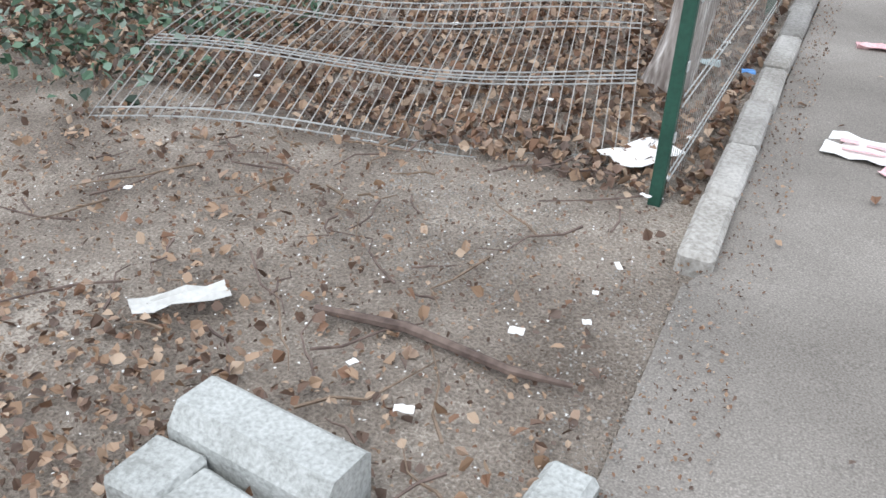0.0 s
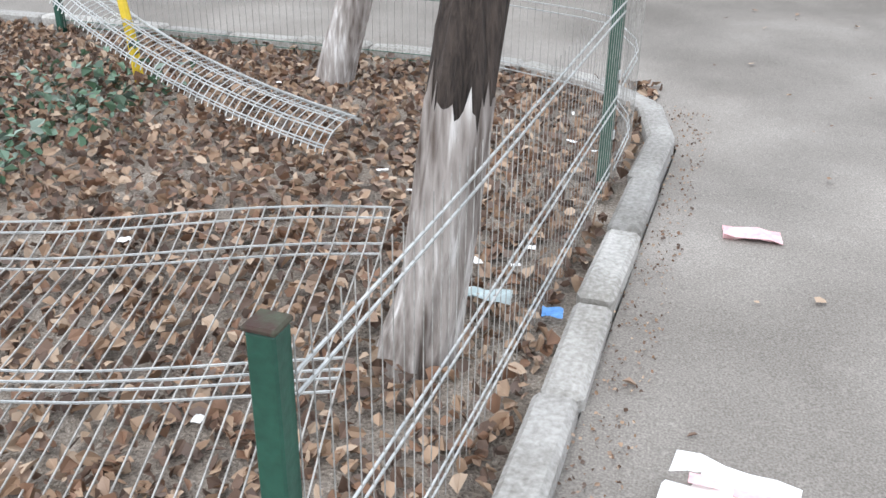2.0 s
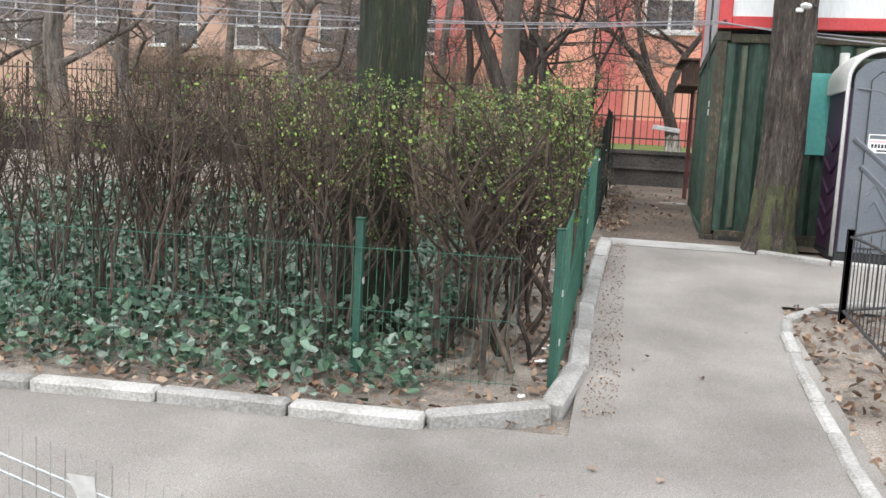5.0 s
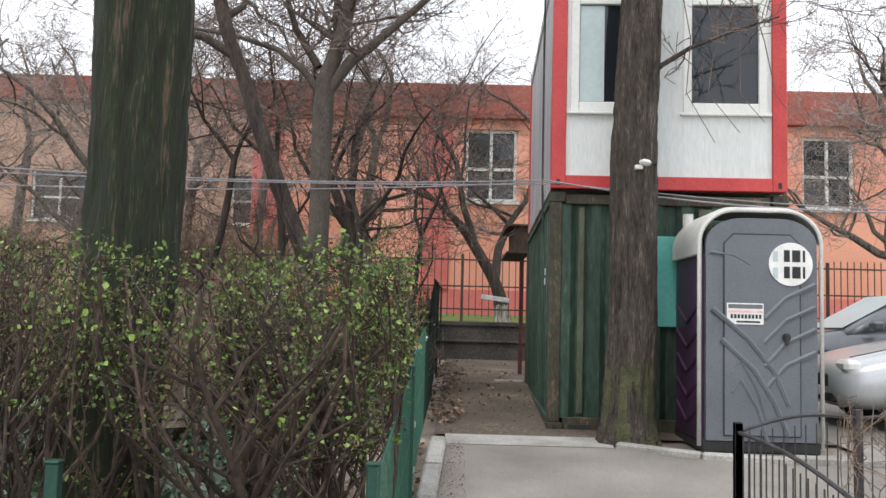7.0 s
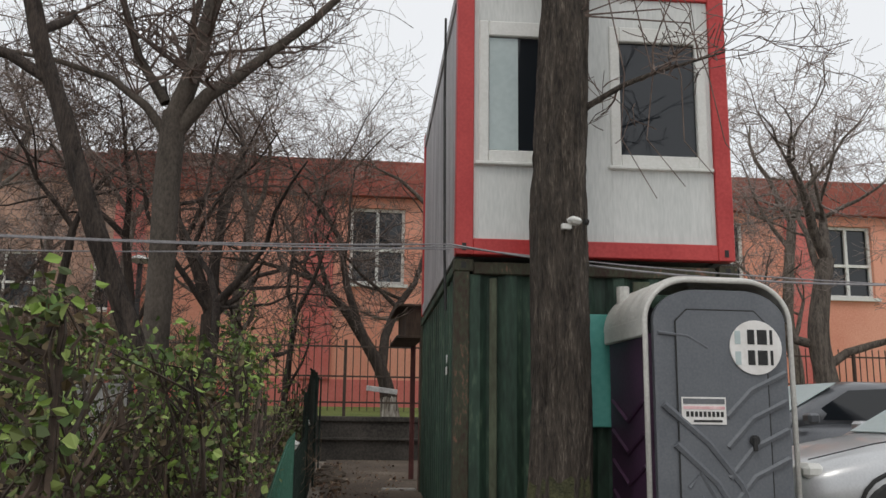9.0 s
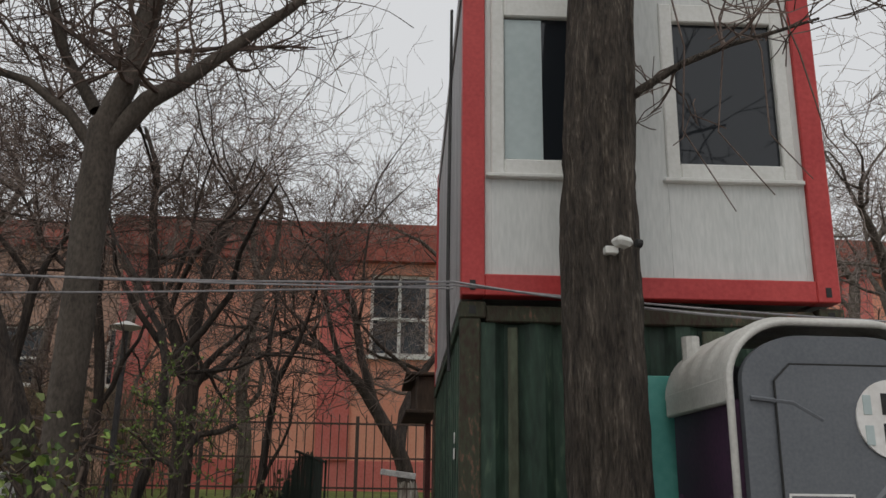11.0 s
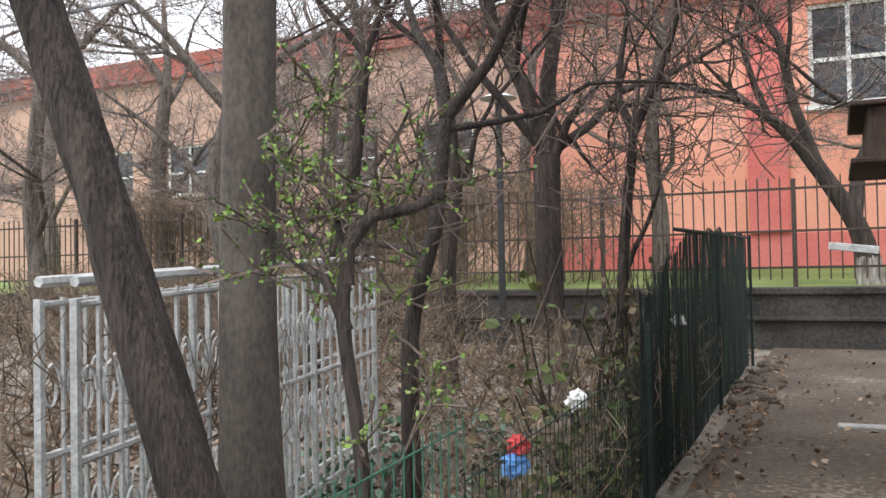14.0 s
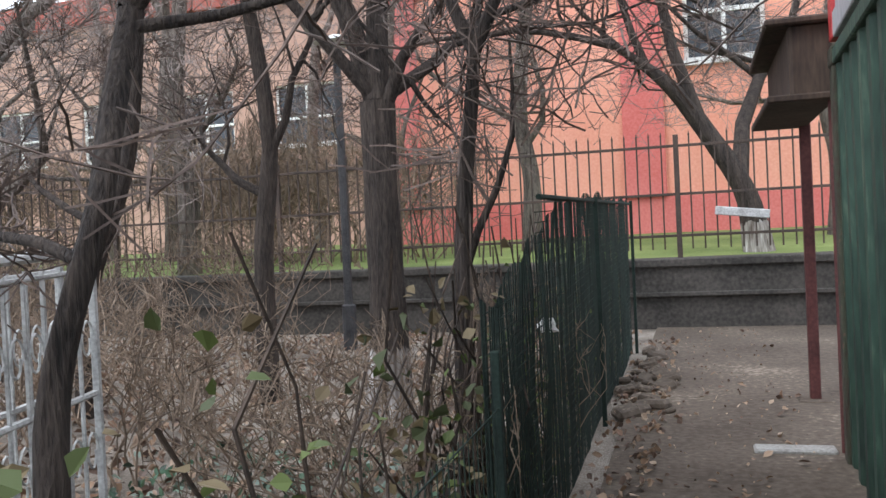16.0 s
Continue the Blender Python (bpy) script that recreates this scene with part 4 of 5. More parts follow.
G = g
tree([(-0.73, 4.42, G(4.4)), (-0.66, 4.43, 0.6), (-0.6, 4.45, 1.15), (-0.57, 4.53, 1.5), (-0.5, 4.66, 1.82), (-0.34, 4.85, 2.3), (-0.3, 5.0, 3.4)], [0.125, 0.098, 0.088, 0.09, 0.084, 0.07, 0.06], "dark street tree with worn limewashed lower trunk", 1,
     [(1, (0.2, 0.2, 1), 2.2, 0.05), (1, (-0.5, 0.3, 0.8), 2, 0.05)], 3, M_BARK, 0.86, ridge=0.02)
tree([(-2.2, 6.85, G(6.8)), (-2.04, 6.87, 0.86), (-1.95, 6.9, 1.12), (-1.9, 6.9, 1.5), (-1.78, 6.9, 1.76), (-1.5, 6.9, 2.12), (-1.3, 7.0, 2.9)], [0.12, 0.1, 0.095, 0.1, 0.075, 0.075, 0.06], "small leaning tree with a limewashed trunk", 2,
     [(1, (0.3, 0, 1), 1.8, 0.05), (1, (-0.3, 0.3, 1), 1.8, 0.05)], 3, M_BARK, 0.75, ridge=0.02)
tree([(1.68, 15.1, G(15.1)), (1.68, 15.12, 1.35), (1.72, 15.15, 2.2), (1.73, 15.18, 3.6), (1.8, 15.2, 5.2), (1.95, 15.25, 7.5)], [0.29, 0.23, 0.21, 0.2, 0.185, 0.14], "tall tree with deeply ridged grey bark and mossy foot", 3,
     [(0.72, (0.5, -0.5, 0.5), 1.4, 0.03), (1, (0.4, 0.4, 0.7), 2.5, 0.09), (1, (-0.5, 0.2, 0.8), 2.5, 0.09)], 3, M_FURROW, 0.7, ridge=0.035, collarmat=M_MOSS, patchy=0.0)
tree([(-1.6, 11.55, G(11.5)), (-1.58, 11.55, 1.6), (-1.54, 11.6, 2.6), (-1.53, 11.6, 4.0), (-1.5, 11.6, 6.5)], [0.29, 0.245, 0.235, 0.23, 0.2], "thick old trunk with red-brown fibrous bark and moss", 4, [(0.95, (-0.6, 0.4, 0.5), 2, 0.06)], 3, M_BARKG, None, ridge=0.03)
tree([(-0.72, 15.4, G(15.4)), (-1.02, 15.4, 1.9), (-1.22, 15.4, 2.42), (-1.43, 15.4, 2.95), (-1.7, 15.4, 3.6), (-1.96, 15.45, 4.33), (-2.22, 15.5, 5.0), (-2.6, 15.6, 6.6)], [0.1, 0.088, 0.082, 0.08, 0.076, 0.07, 0.065, 0.04], "dark leaning tree with furrowed bark", 5,
     [(0.8, (-0.8, 0.4, 0.5), 2, 0.05), (1, (-0.4, 0.2, 1), 2.2, 0.05), (0.88, (0.5, 0.4, 0.7), 1.8, 0.04)], 3, M_BARK, ridge=0.02)
tree([(-1.27, 16.1, G(16)), (-1.3, 16.1, 1.9), (-1.32, 16.15, 3.0), (-1.33, 16.2, 4.1), (-1.31, 16.2, 4.65)], [0.15, 0.112, 0.104, 0.105, 0.1], "smooth upright grey-brown tree that forks high up", 6,
     [(1, (-0.1, 0.6, 1), 2.4, 0.05)], 3, M_SMOOTHB, ridge=0.004, boughs=[
         ([(-1.31, 16.2, 4.6), (-1.15, 16.2, 5.12), (-1.04, 16.15, 5.7), (-1.0, 16.1, 6.6), (-0.8, 16.1, 7.6)], 0.095, 0.03),
         ([(-1.28, 16.2, 4.5), (-1.05, 16.2, 4.82), (-0.86, 16.25, 4.98), (-0.59, 16.3, 5.25), (-0.17, 16.35, 5.65), (0.3, 16.4, 6.2)], 0.075, 0.025),
         ([(-1.36, 16.2, 4.45), (-1.55, 16.2, 4.7), (-1.84, 16.2, 4.92), (-2.3, 16.2, 5.06), (-3.0, 16.3, 5.2)], 0.045, 0.015),
         ([(-1.4, 16.25, 4.75), (-1.67, 16.3, 5.18), (-1.82, 16.3, 5.64), (-2.0, 16.4, 6.5)], 0.045, 0.02)])
tree([(-1.62, 20.9, G(20.5)), (-1.6, 20.9, 2.0), (-1.6, 20.9, 2.9), (-1.6, 20.9, 3.45)], [0.17, 0.125, 0.115, 0.12], "pruned tree with a forked crown and pale foot", 7,
     [(1, (-0.32, 0.1, 1), 3.6, 0.09), (1, (0.12, 0.1, 1), 3.6, 0.09), (0.92, (0.8, 0, 0.55), 1.1, 0.06), (1, (-0.7, -0.2, 0.7), 2.6, 0.05), (1, (0.5, 0.5, 0.7), 2.8, 0.05)], 4, M_BARK, 0.55)
tree([(1.2, 27.2, 2.1), (1.05, 27.2, 2.9), (0.55, 27.2, 3.8), (0.1, 27.1, 4.4), (-0.5, 27, 4.9)], [0.2, 0.15, 0.14, 0.12, 0.07], "crooked tree leaning over the iron fence", 8,
     [(0.3, (0.05, 0.2, 1), 4.6, 0.12), (0.5, (-0.25, 0.2, 1), 5.2, 0.09), (1, (-1, 0, 0.3), 2.4, 0.06), (0.7, (-0.7, -0.3, 0.8), 2.4, 0.06), (0.85, (-0.4, 0.2, 1), 2.4, 0.06)], 4, M_BARK, 0.4)
tree([(-0.36, 18.6, G(18)), (-0.45, 18.65, 1.8), (-0.42, 18.65, 2.6), (-0.36, 18.7, 3.25)], [0.042, 0.036, 0.03, 0.026], "thin crooked dark sapling beside the screened fence", 9,
     [(1, (-0.3, 0, 1), 1.2, 0.03), (1, (0.4, 0, 0.9), 1.2, 0.03), (0.9, (0.1, 0.3, 1), 1.0, 0.02), (0.6, (0.6, 0.1, 0.8), 1.0, 0.02)], 3, M_BARK)
tree([(-2.9, 21.6, G(21)), (-2.9, 21.6, 2.4), (-2.8, 21.6, 3.4), (-2.95, 21.6, 4.6)], [0.09, 0.075, 0.065, 0.05], "slim bare tree with a knobbly crown", 11,
     [(0.65, (0.7, 0, 0.6), 1.6, 0.04), (1, (0.3, 0, 1), 2, 0.05), (1, (-0.5, 0.2, 0.8), 2, 0.05), (0.5, (-0.8, 0, 0.5), 1.5, 0.04)], 4, M_BARK)
tree([(-4.2, 21.0, G(21)), (-4.1, 21, 2.2), (-3.7, 21, 3.2), (-3.5, 21, 4.6)], [0.08, 0.065, 0.06, 0.05], "bare crooked tree in the leaf bed", 12,
     [(0.5, (-0.8, 0, 0.6), 2.0, 0.035), (1, (0.3, 0, 1), 2, 0.04), (1, (-0.5, 0.2, 0.8), 2, 0.04)], 4, M_BARK)
# far trees between the yard and the building
tree([(-1.07, 17.0, G(17)), (-1.09, 17.05, 1.8), (-1.1, 17.1, 2.2), (-1.02, 17.2, 2.65), (-1.04, 17.4, 3.2)], [0.048, 0.042, 0.04, 0.037, 0.034], "slim crooked bare tree in the leaf bed", 13,
     [(1, (-0.3, 0.1, 1), 1.8, 0.034), (1, (0.55, 0.2, 0.9), 1.8, 0.034), (0.98, (1, 0.3, 0.25), 1.3, 0.02), (0.7, (-0.9, 0.1, 0.5), 0.9, 0.02)], 3, M_BARK)
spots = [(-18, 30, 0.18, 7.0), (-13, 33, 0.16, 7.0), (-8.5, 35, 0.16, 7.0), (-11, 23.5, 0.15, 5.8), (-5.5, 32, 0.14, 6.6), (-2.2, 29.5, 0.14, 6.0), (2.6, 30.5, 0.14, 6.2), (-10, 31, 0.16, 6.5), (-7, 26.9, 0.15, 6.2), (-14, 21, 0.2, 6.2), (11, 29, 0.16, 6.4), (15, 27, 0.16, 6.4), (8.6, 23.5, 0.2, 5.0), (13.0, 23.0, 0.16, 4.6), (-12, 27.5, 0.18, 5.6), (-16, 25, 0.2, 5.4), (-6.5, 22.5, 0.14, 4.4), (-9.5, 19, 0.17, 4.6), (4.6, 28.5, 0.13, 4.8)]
# twigs take M_TWIGF, with distance haze painted into the tone
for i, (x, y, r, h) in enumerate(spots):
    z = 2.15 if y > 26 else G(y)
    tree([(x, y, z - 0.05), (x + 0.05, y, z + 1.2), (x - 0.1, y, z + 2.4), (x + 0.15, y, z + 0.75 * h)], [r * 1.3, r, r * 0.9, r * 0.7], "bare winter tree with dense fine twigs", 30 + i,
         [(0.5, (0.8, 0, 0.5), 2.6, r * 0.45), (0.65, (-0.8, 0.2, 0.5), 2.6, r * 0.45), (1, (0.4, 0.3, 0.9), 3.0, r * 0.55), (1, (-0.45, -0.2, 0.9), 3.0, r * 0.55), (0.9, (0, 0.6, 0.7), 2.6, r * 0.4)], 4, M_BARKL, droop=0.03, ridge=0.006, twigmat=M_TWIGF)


# ---- hedge and shrubs ----
def shrub(name, seed, w, d, h, stems, leaves, leafmat, stem=None, greens=0.0, spread=0.35, thick=0.016, crook=0.05, twigs=9, size=0.024):
    """Crooked stems from the ground that fork into a dense clipped top."""
    rng = random.Random(seed)
    t = thing(name, pose(0, 0, 0), "bare clipped privet hedge shrub with a few fresh green leaves", "hedge shrub", "hedge shrubs")
    st, lf, gr = Shape(), Shape(), Shape()

    def keep(q):
        q.x = max(-w / 2, min(w / 2, q.x))
        q.y = max(-d / 2 - 0.15, min(d / 2 + 0.15, q.y))
        q.z = min(q.z, h * (1 + 0.04 * noise.noise(Vector((q.x * 4, q.y * 4, seed)))))
        return q

    def shoot(p, lean, top, r, steps):
        pts, q = [p.copy()], p.copy()
        for k in range(steps):
            q = keep(q + Vector((lean.x * top / steps + rng.gauss(0, crook), lean.y * top / steps + rng.gauss(0, crook), top / steps)))
            pts.append(q.copy())
        st.tube(pts, [r * (1 - 0.6 * k / steps) for k in range(steps + 1)], 5 if r > 0.008 else 4, False)
        return pts

    for i in range(stems):
        p = Vector((rng.uniform(-w / 2, w / 2) * 0.75, rng.uniform(-d / 2, d / 2) * 0.85, 0))
        r = thick * rng.uniform(0.5, 1.2)
        main = shoot(p, Vector((rng.gauss(0, spread), rng.gauss(0, spread), 0)), h * rng.uniform(0.6, 0.95), r, 7)
        for b in range(4):
            u = rng.randint(2, 5)
            sub = shoot(main[u], Vector((rng.gauss(0, spread * 2), rng.gauss(0, spread * 2), 0)), max(0.2, (h - main[u].z) * rng.uniform(0.6, 1.0)), r * 0.5, 4)
            for k in range(twigs):
                v = rng.uniform(0.25, 1) * 3.99
                j = int(v)
                a = sub[j].lerp(sub[j + 1], v - j)
                e = keep(a + Vector((rng.gauss(0, 0.12), rng.gauss(0, 0.12), rng.uniform(-0.02, 0.24))))
                mid = a.lerp(e, 0.5) + Vector((rng.gauss(0, 0.02), rng.gauss(0, 0.02), 0))
                st.tube([a, mid, e], [0.0042, 0.0032, 0.0018], 3, False)
                edge = max(abs(e.x) / (w / 2), e.z / h)
                for z in range(leaves):
                    lf.leaf(mid.lerp(e, rng.random()) + Vector((rng.gauss(0, 0.02), rng.gauss(0, 0.02), rng.gauss(0, 0.02))), size * rng.uniform(0.6, 1.1), rng, 0.1)
                if rng.random() < greens * (0.05 + edge ** 4 + 0.4 * e.x / w):
                    for z in range(7):
                        gr.leaf(e + Vector((rng.gauss(0, 0.035), rng.gauss(0, 0.035), rng.gauss(0, 0.035))), size * rng.uniform(0.7, 1.3), rng, 0.2)
    tagged(part("stem_thicket", st, stem or M_STEM, t), kind="stuff")
    if lf.v:
        tagged(part("dull_foliage", lf, leafmat, t), kind="stuff")
    if gr.v:
        tagged(part("fresh_foliage", gr, M_GREEN, t, "fresh bright green leaves"), kind="stuff")
    return t


kinds = [shrub("hedge_shrub", 50 + i, 0.95, 1.0, 1.75, 14, 5, M_OLIVE, greens=0.75, thick=0.023) for i in range(3)]
brown = [shrub("hedge_shrub", 60 + i, 1.0, 0.9, 1.75, 15, 1, M_OLIVE, greens=0.06, spread=0.14, thick=0.014, crook=0.035, twigs=6) for i in range(2)]
rng = random.Random(8)
first = set()


def put_shrub(src, m):
    if src.name in first:
        copy_thing(src, m)
    else:
        first.add(src.name)
        src.matrix_world = m


put_shrub(kinds[1], pose(-1.8, 11.05, g(11.05), 0, 0, 80) @ Matrix.Diagonal((0.7, 0.75, 1.02, 1)))
for i in range(3):
    y = 11.05 + 0.85 * i
    put_shrub(kinds[i % 3], pose(-0.68, y, g(y), 0, 0, rng.choice((-6, 5, 0))) @ Matrix.Diagonal((1, 1, rng.uniform(0.94, 1.06), 1)))
for i in range(8):
    x = -2.3 - 0.8 * i
    put_shrub(brown[i % 2], pose(x, 11.2 + rng.uniform(-0.1, 0.25), g(11.2), 0, 0, 90 + rng.uniform(-10, 10)))
for x, y in ((-2.2, 12.6), (-3.2, 12.8), (-4.4, 13.2)):
    put_shrub(brown[rng.randint(0, 1)], pose(x, y, g(y), 0, 0, rng.uniform(0, 180)))
pale = shrub("dry_shrub", 70, 1.2, 1.2, 1.25, 16, 0, M_OLIVE, stem=M_STRAW, greens=0.0, spread=0.5, thick=0.009, crook=0.06, twigs=6)
tagged(pale, "dry pale twiggy shrub standing in dead leaves", "shrub", "dry shrubs")
put_shrub(pale, pose(-2.3, 16.2, g(16), 0, 0, 0))
for x, y, sc in ((-0.85, 18.3, 0.75), (-0.6, 17.0, 0.6), (-1.4, 18.9, 0.8), (-2.6, 19.6, 0.9), (-3.6, 20.2, 0.9), (-0.7, 20.0, 0.7), (-0.8, 22.0, 0.8), (-1.75, 14.4, 0.9), (-2.6, 14.6, 1.0), (-5, 18.5, 1.1), (-6, 20, 1.1), (-4, 17, 1.1), (3.0, 12.2, 0.8), (2.6, 11.0, 0.7)):
    copy_thing(pale, pose(x, y, g(y), 0, 0, rng.uniform(0, 360)) @ Matrix.Diagonal((sc, sc, sc, 1)))

for i in range(30):
    far = i % 3 > 0
    x, y = (rng.uniform(-15, -3), rng.uniform(27, 31.5)) if far else (rng.uniform(-11, -3.5), rng.uniform(17, 25))
    sc = rng.uniform(1.3, 2.1) if far else rng.uniform(0.9, 1.3)
    copy_thing(pale, pose(x, y, 2.08 + (y - 26.1) * 0.034 if far else g(y), 0, 0, rng.uniform(0, 360)) @ Matrix.Diagonal((sc, sc, sc, 1)))

# gnarled budding bush beside the white fence
bush = tree([(-0.36, 15.38, G(15.4)), (-0.38, 15.37, 1.5), (-0.39, 15.36, 1.95), (-0.43, 15.35, 2.3), (-0.42, 15.35, 2.45)], [0.026, 0.02, 0.019, 0.019, 0.017], "gnarled dark bush with small fresh green buds", 20,
            [(0.85, (-0.6, 0.4, 0.8), 0.4, 0.012)], 2, M_BARK, name="gnarled_bush", ridge=0.006, side=0.26, bushy=1, boughs=[
                ([(-0.42, 15.35, 2.4), (-0.42, 15.36, 2.5), (-0.37, 15.4, 2.58), (-0.28, 15.46, 2.6), (-0.2, 15.5, 2.64)], 0.021, 0.014),
                ([(-0.42, 15.35, 2.28), (-0.48, 15.34, 2.42), (-0.56, 15.33, 2.46), (-0.66, 15.32, 2.56)], 0.018, 0.007),
                ([(-0.43, 15.36, 2.45), (-0.5, 15.42, 2.62), (-0.6, 15.45, 2.72), (-0.72, 15.46, 2.76)], 0.012, 0.005),
                ([(-0.38, 15.37, 1.75), (-0.3, 15.42, 1.95), (-0.24, 15.45, 2.1)], 0.012, 0.004)])
lf = Shape()
rng = random.Random(21)
ends = [v.co.copy() for c in bush.children if c.name.startswith("twig_crown") for v in c.data.vertices if v.co.z > 0.95]
for i in range(1900):
    a = rng.choice(ends)
    lf.leaf((a[0] + rng.gauss(0, 0.006), a[1] + rng.gauss(0, 0.006), a[2] + rng.gauss(0, 0.006)), rng.uniform(0.011, 0.021), rng, 0.2)
tagged(part("bud_foliage", lf, M_GREEN, bush, "fresh green leaf buds"), kind="stuff")


# ---- leaf litter, ivy, twigs on the ground ----
def scatter(name, count, area, size, mat, label, seed, lift=0.025, up=0.6, dens=None, high=0.0):
    rng = random.Random(seed)
    s = Shape()
    x0, x1, y0, y1 = area
    while count > 0:
        x, y = rng.uniform(x0, x1), rng.uniform(y0, y1)
        count -= 1
        if dens and noise.noise(Vector((x * 0.9, y * 0.9, seed))) < dens + rng.uniform(-0.35, 0.35):
            continue
        s.leaf((x, y, g(y) + lift + abs(rng.gauss(0, 0.012)) + high * rng.random() ** 2), size * rng.uniform(0.6, 1.4), rng, up)
    return solo(name, s, mat, label, "leaves", kind="stuff")


scatter("leaf_litter", 15000, (-5.5, -0.33, 3.2, 7.38), 0.052, M_LITTER, "thick brown dead leaves in the fenced bed", 1, 0.04, 0.3)
scatter("leaf_litter", 3200, (-5.5, -0.35, -0.5, 3.3), 0.04, M_LITTER, "scattered dead leaves on bare earth", 2, 0.04, 0.4, dens=-0.05)
scatter("earth_crumbs", 9000, (-4.5, -0.34, 0.3, 3.6), 0.016, M_LITTER, "fine crumbs and leaf bits on bare earth", 22, 0.035, 0.4)
scatter("earth_crumbs", 1900, (-0.3, 0.0, 0.5, 7.0), 0.012, M_LITTER, "fine crumbs along the kerb on asphalt", 23, 0.035, 0.4)
scatter("earth_crumbs", 450, (0.0, 1.05, 15.3, 25.5), 0.02, M_LITTER, "fine leaf bits on the concrete path", 24, 0.035, 0.5)
scatter("leaf_litter", 2600, (-3.2, -0.7, 0.2, 1.7), 0.034, M_LITTER, "dead leaves round the broken block", 3, 0.04, dens=-0.1)
scatter("leaf_litter", 5500, (-7, -0.12, 10.0, 14.8), 0.055, M_LITTER, "dead leaves under the hedge", 4)
scatter("leaf_litter", 8500, (-7, -0.22, 14.8, 25.4), 0.065, M_LITTER, "dead leaves among the trees", 5)
scatter("leaf_litter", 1500, (1.45, 4.2, 8.8, 13.0), 0.06, M_LITTER, "dead leaves in the small bed", 6)
scatter("leaf_litter", 420, (-0.15, 1.1, 15.6, 25.4), 0.05, M_LITTER, "a few dead leaves along the concrete path", 7, 0.04, dens=0.25)
scatter("leaf_litter", 1100, (-0.16, 0.22, 15.8, 24.6), 0.045, M_LITTER, "dead leaves drifted along the fence foot", 12, 0.035, 0.5, dens=-0.1)
scatter("leaf_litter", 130, (-0.1, 3, 0, 13), 0.04, M_LITTER, "single dead leaves on the asphalt", 8, 0.04, 1.5)
scatter("ivy", 17000, (-7, -0.9, 10.1, 16.0), 0.065, M_IVY, "low dark green ivy ground cover", 9, 0.03, 0.4, high=0.3)
scatter("ivy", 5200, (-6.5, -2.75, 2.7, 6.4), 0.055, M_IVY, "dense green ivy patch in the leaves", 10, 0.04, 0.4, dens=-0.2, high=0.25)
scatter("gravel", 1300, (-1.5, -0.72, 2.2, 2.95), 0.009, M_KERB, "grey crushed stone trodden into the earth", 25, 0.03, 0.8, dens=0.0)
scatter("gravel", 900, (-0.5, -0.2, 0.6, 2.7), 0.009, M_KERB, "fine pale grit along the asphalt edge", 26, 0.03, 0.8)
scatter("gravel", 700, (-3.2, -0.4, 0.9, 3.2), 0.009, M_PAPER, "tiny pale chips scattered on the earth", 27, 0.03, 0.8)
scatter("earth_crumbs", 900, (0.02, 0.22, 10.2, 14.7), 0.014, M_LITTER, "dark crumbs along the hedge kerb", 28, 0.035, 0.4)
scatter("ivy", 1500, (-2.6, -0.4, 16.5, 20), 0.055, M_IVY, "low ivy at the foot of the fence", 11, 0.03, 0.4, dens=0.0, high=0.15)

rng = random.Random(31)
for i in range(62):
    x, y = rng.uniform(-2.7, -0.5), rng.uniform(1.2, 3.3)
    a, L = rng.uniform(0, 6.28), rng.uniform(0.1, 0.5)
    pts = [(x + math.cos(a + rng.gauss(0, 0.15)) * L * k / 4 - 0, y + math.sin(a + rng.gauss(0, 0.15)) * L * k / 4, g(y) + 0.05 + rng.uniform(0, 0.008)) for k in range(5)]
    solo("fallen_twig", Shape().tube(pts, [0.0055, 0.005, 0.004, 0.003, 0.002], 4), M_TWIG if i % 3 else M_STRAW, "thin dry twig lying on the earth", "twig", "fallen twigs")
solo("fallen_branch", Shape().tube([(-1.25, 1.92, g(1.9) + 0.05), (-0.95, 1.95, g(1.9) + 0.06), (-0.6, 1.9, g(1.9) + 0.06), (-0.42, 1.93, g(1.9) + 0.05)], [0.014, 0.018, 0.015, 0.008], 7), M_TWIG, "dark bare branch lying on the earth", "branch")


# ---- litter ----
def paper(name, x, y, w, d, rz, mat, label, z=0.03, category="litter"):
    s = Shape()
    n = 5
    rng = random.Random(int(x * 100 + y * 1000))
    m = pose(x, y, g(y) + z, 0, 0, rz)
    for lay in (0.0, 0.004):
        for j in range(n + 1):
            for i in range(n + 1):
                s.v.append(tuple(m @ Vector((w * (i / n - 0.5), d * (j / n - 0.5), 0.03 * min(1, w * 5) * noise.noise(Vector((x + i * 0.7, y + j * 0.7, 0))) + 0.01 + lay * 0.4))))
    for o in (0, (n + 1) ** 2):
        for j in range(n):
            for i in range(n):
                q = o + j * (n + 1) + i
                s.f.append((q, q + 1, q + n + 2, q + n + 1))
    return solo(name, s, mat, label, category, "litter")


news = paper("leaflet", 0.24, 4.06, 0.32, 0.27, -8, M_PAPER, "white printed leaflet lying on the asphalt")
for i, (x, y, w, d) in enumerate(((-0.06, 0.05, 0.08, 0.04), (0.06, 0.03, 0.1, 0.03), (0.0, -0.06, 0.18, 0.02))):
    part("print", Shape().box((0.24 + x - w / 2, 4.06 + y - d / 2, g(4.06) + 0.05), (0.24 + x + w / 2, 4.06 + y + d / 2, g(4.06) + 0.053), bevel=0.0005), M_PINK, news, "pink print")
paper("leaflet", 0.43, 3.84, 0.22, 0.13, -35, M_PINK, "crumpled colourful leaflet on the asphalt")
paper("plastic_bag", 0.24, 5.56, 0.22, 0.12, 5, M_PINK, "crumpled pale pink bag on the asphalt")
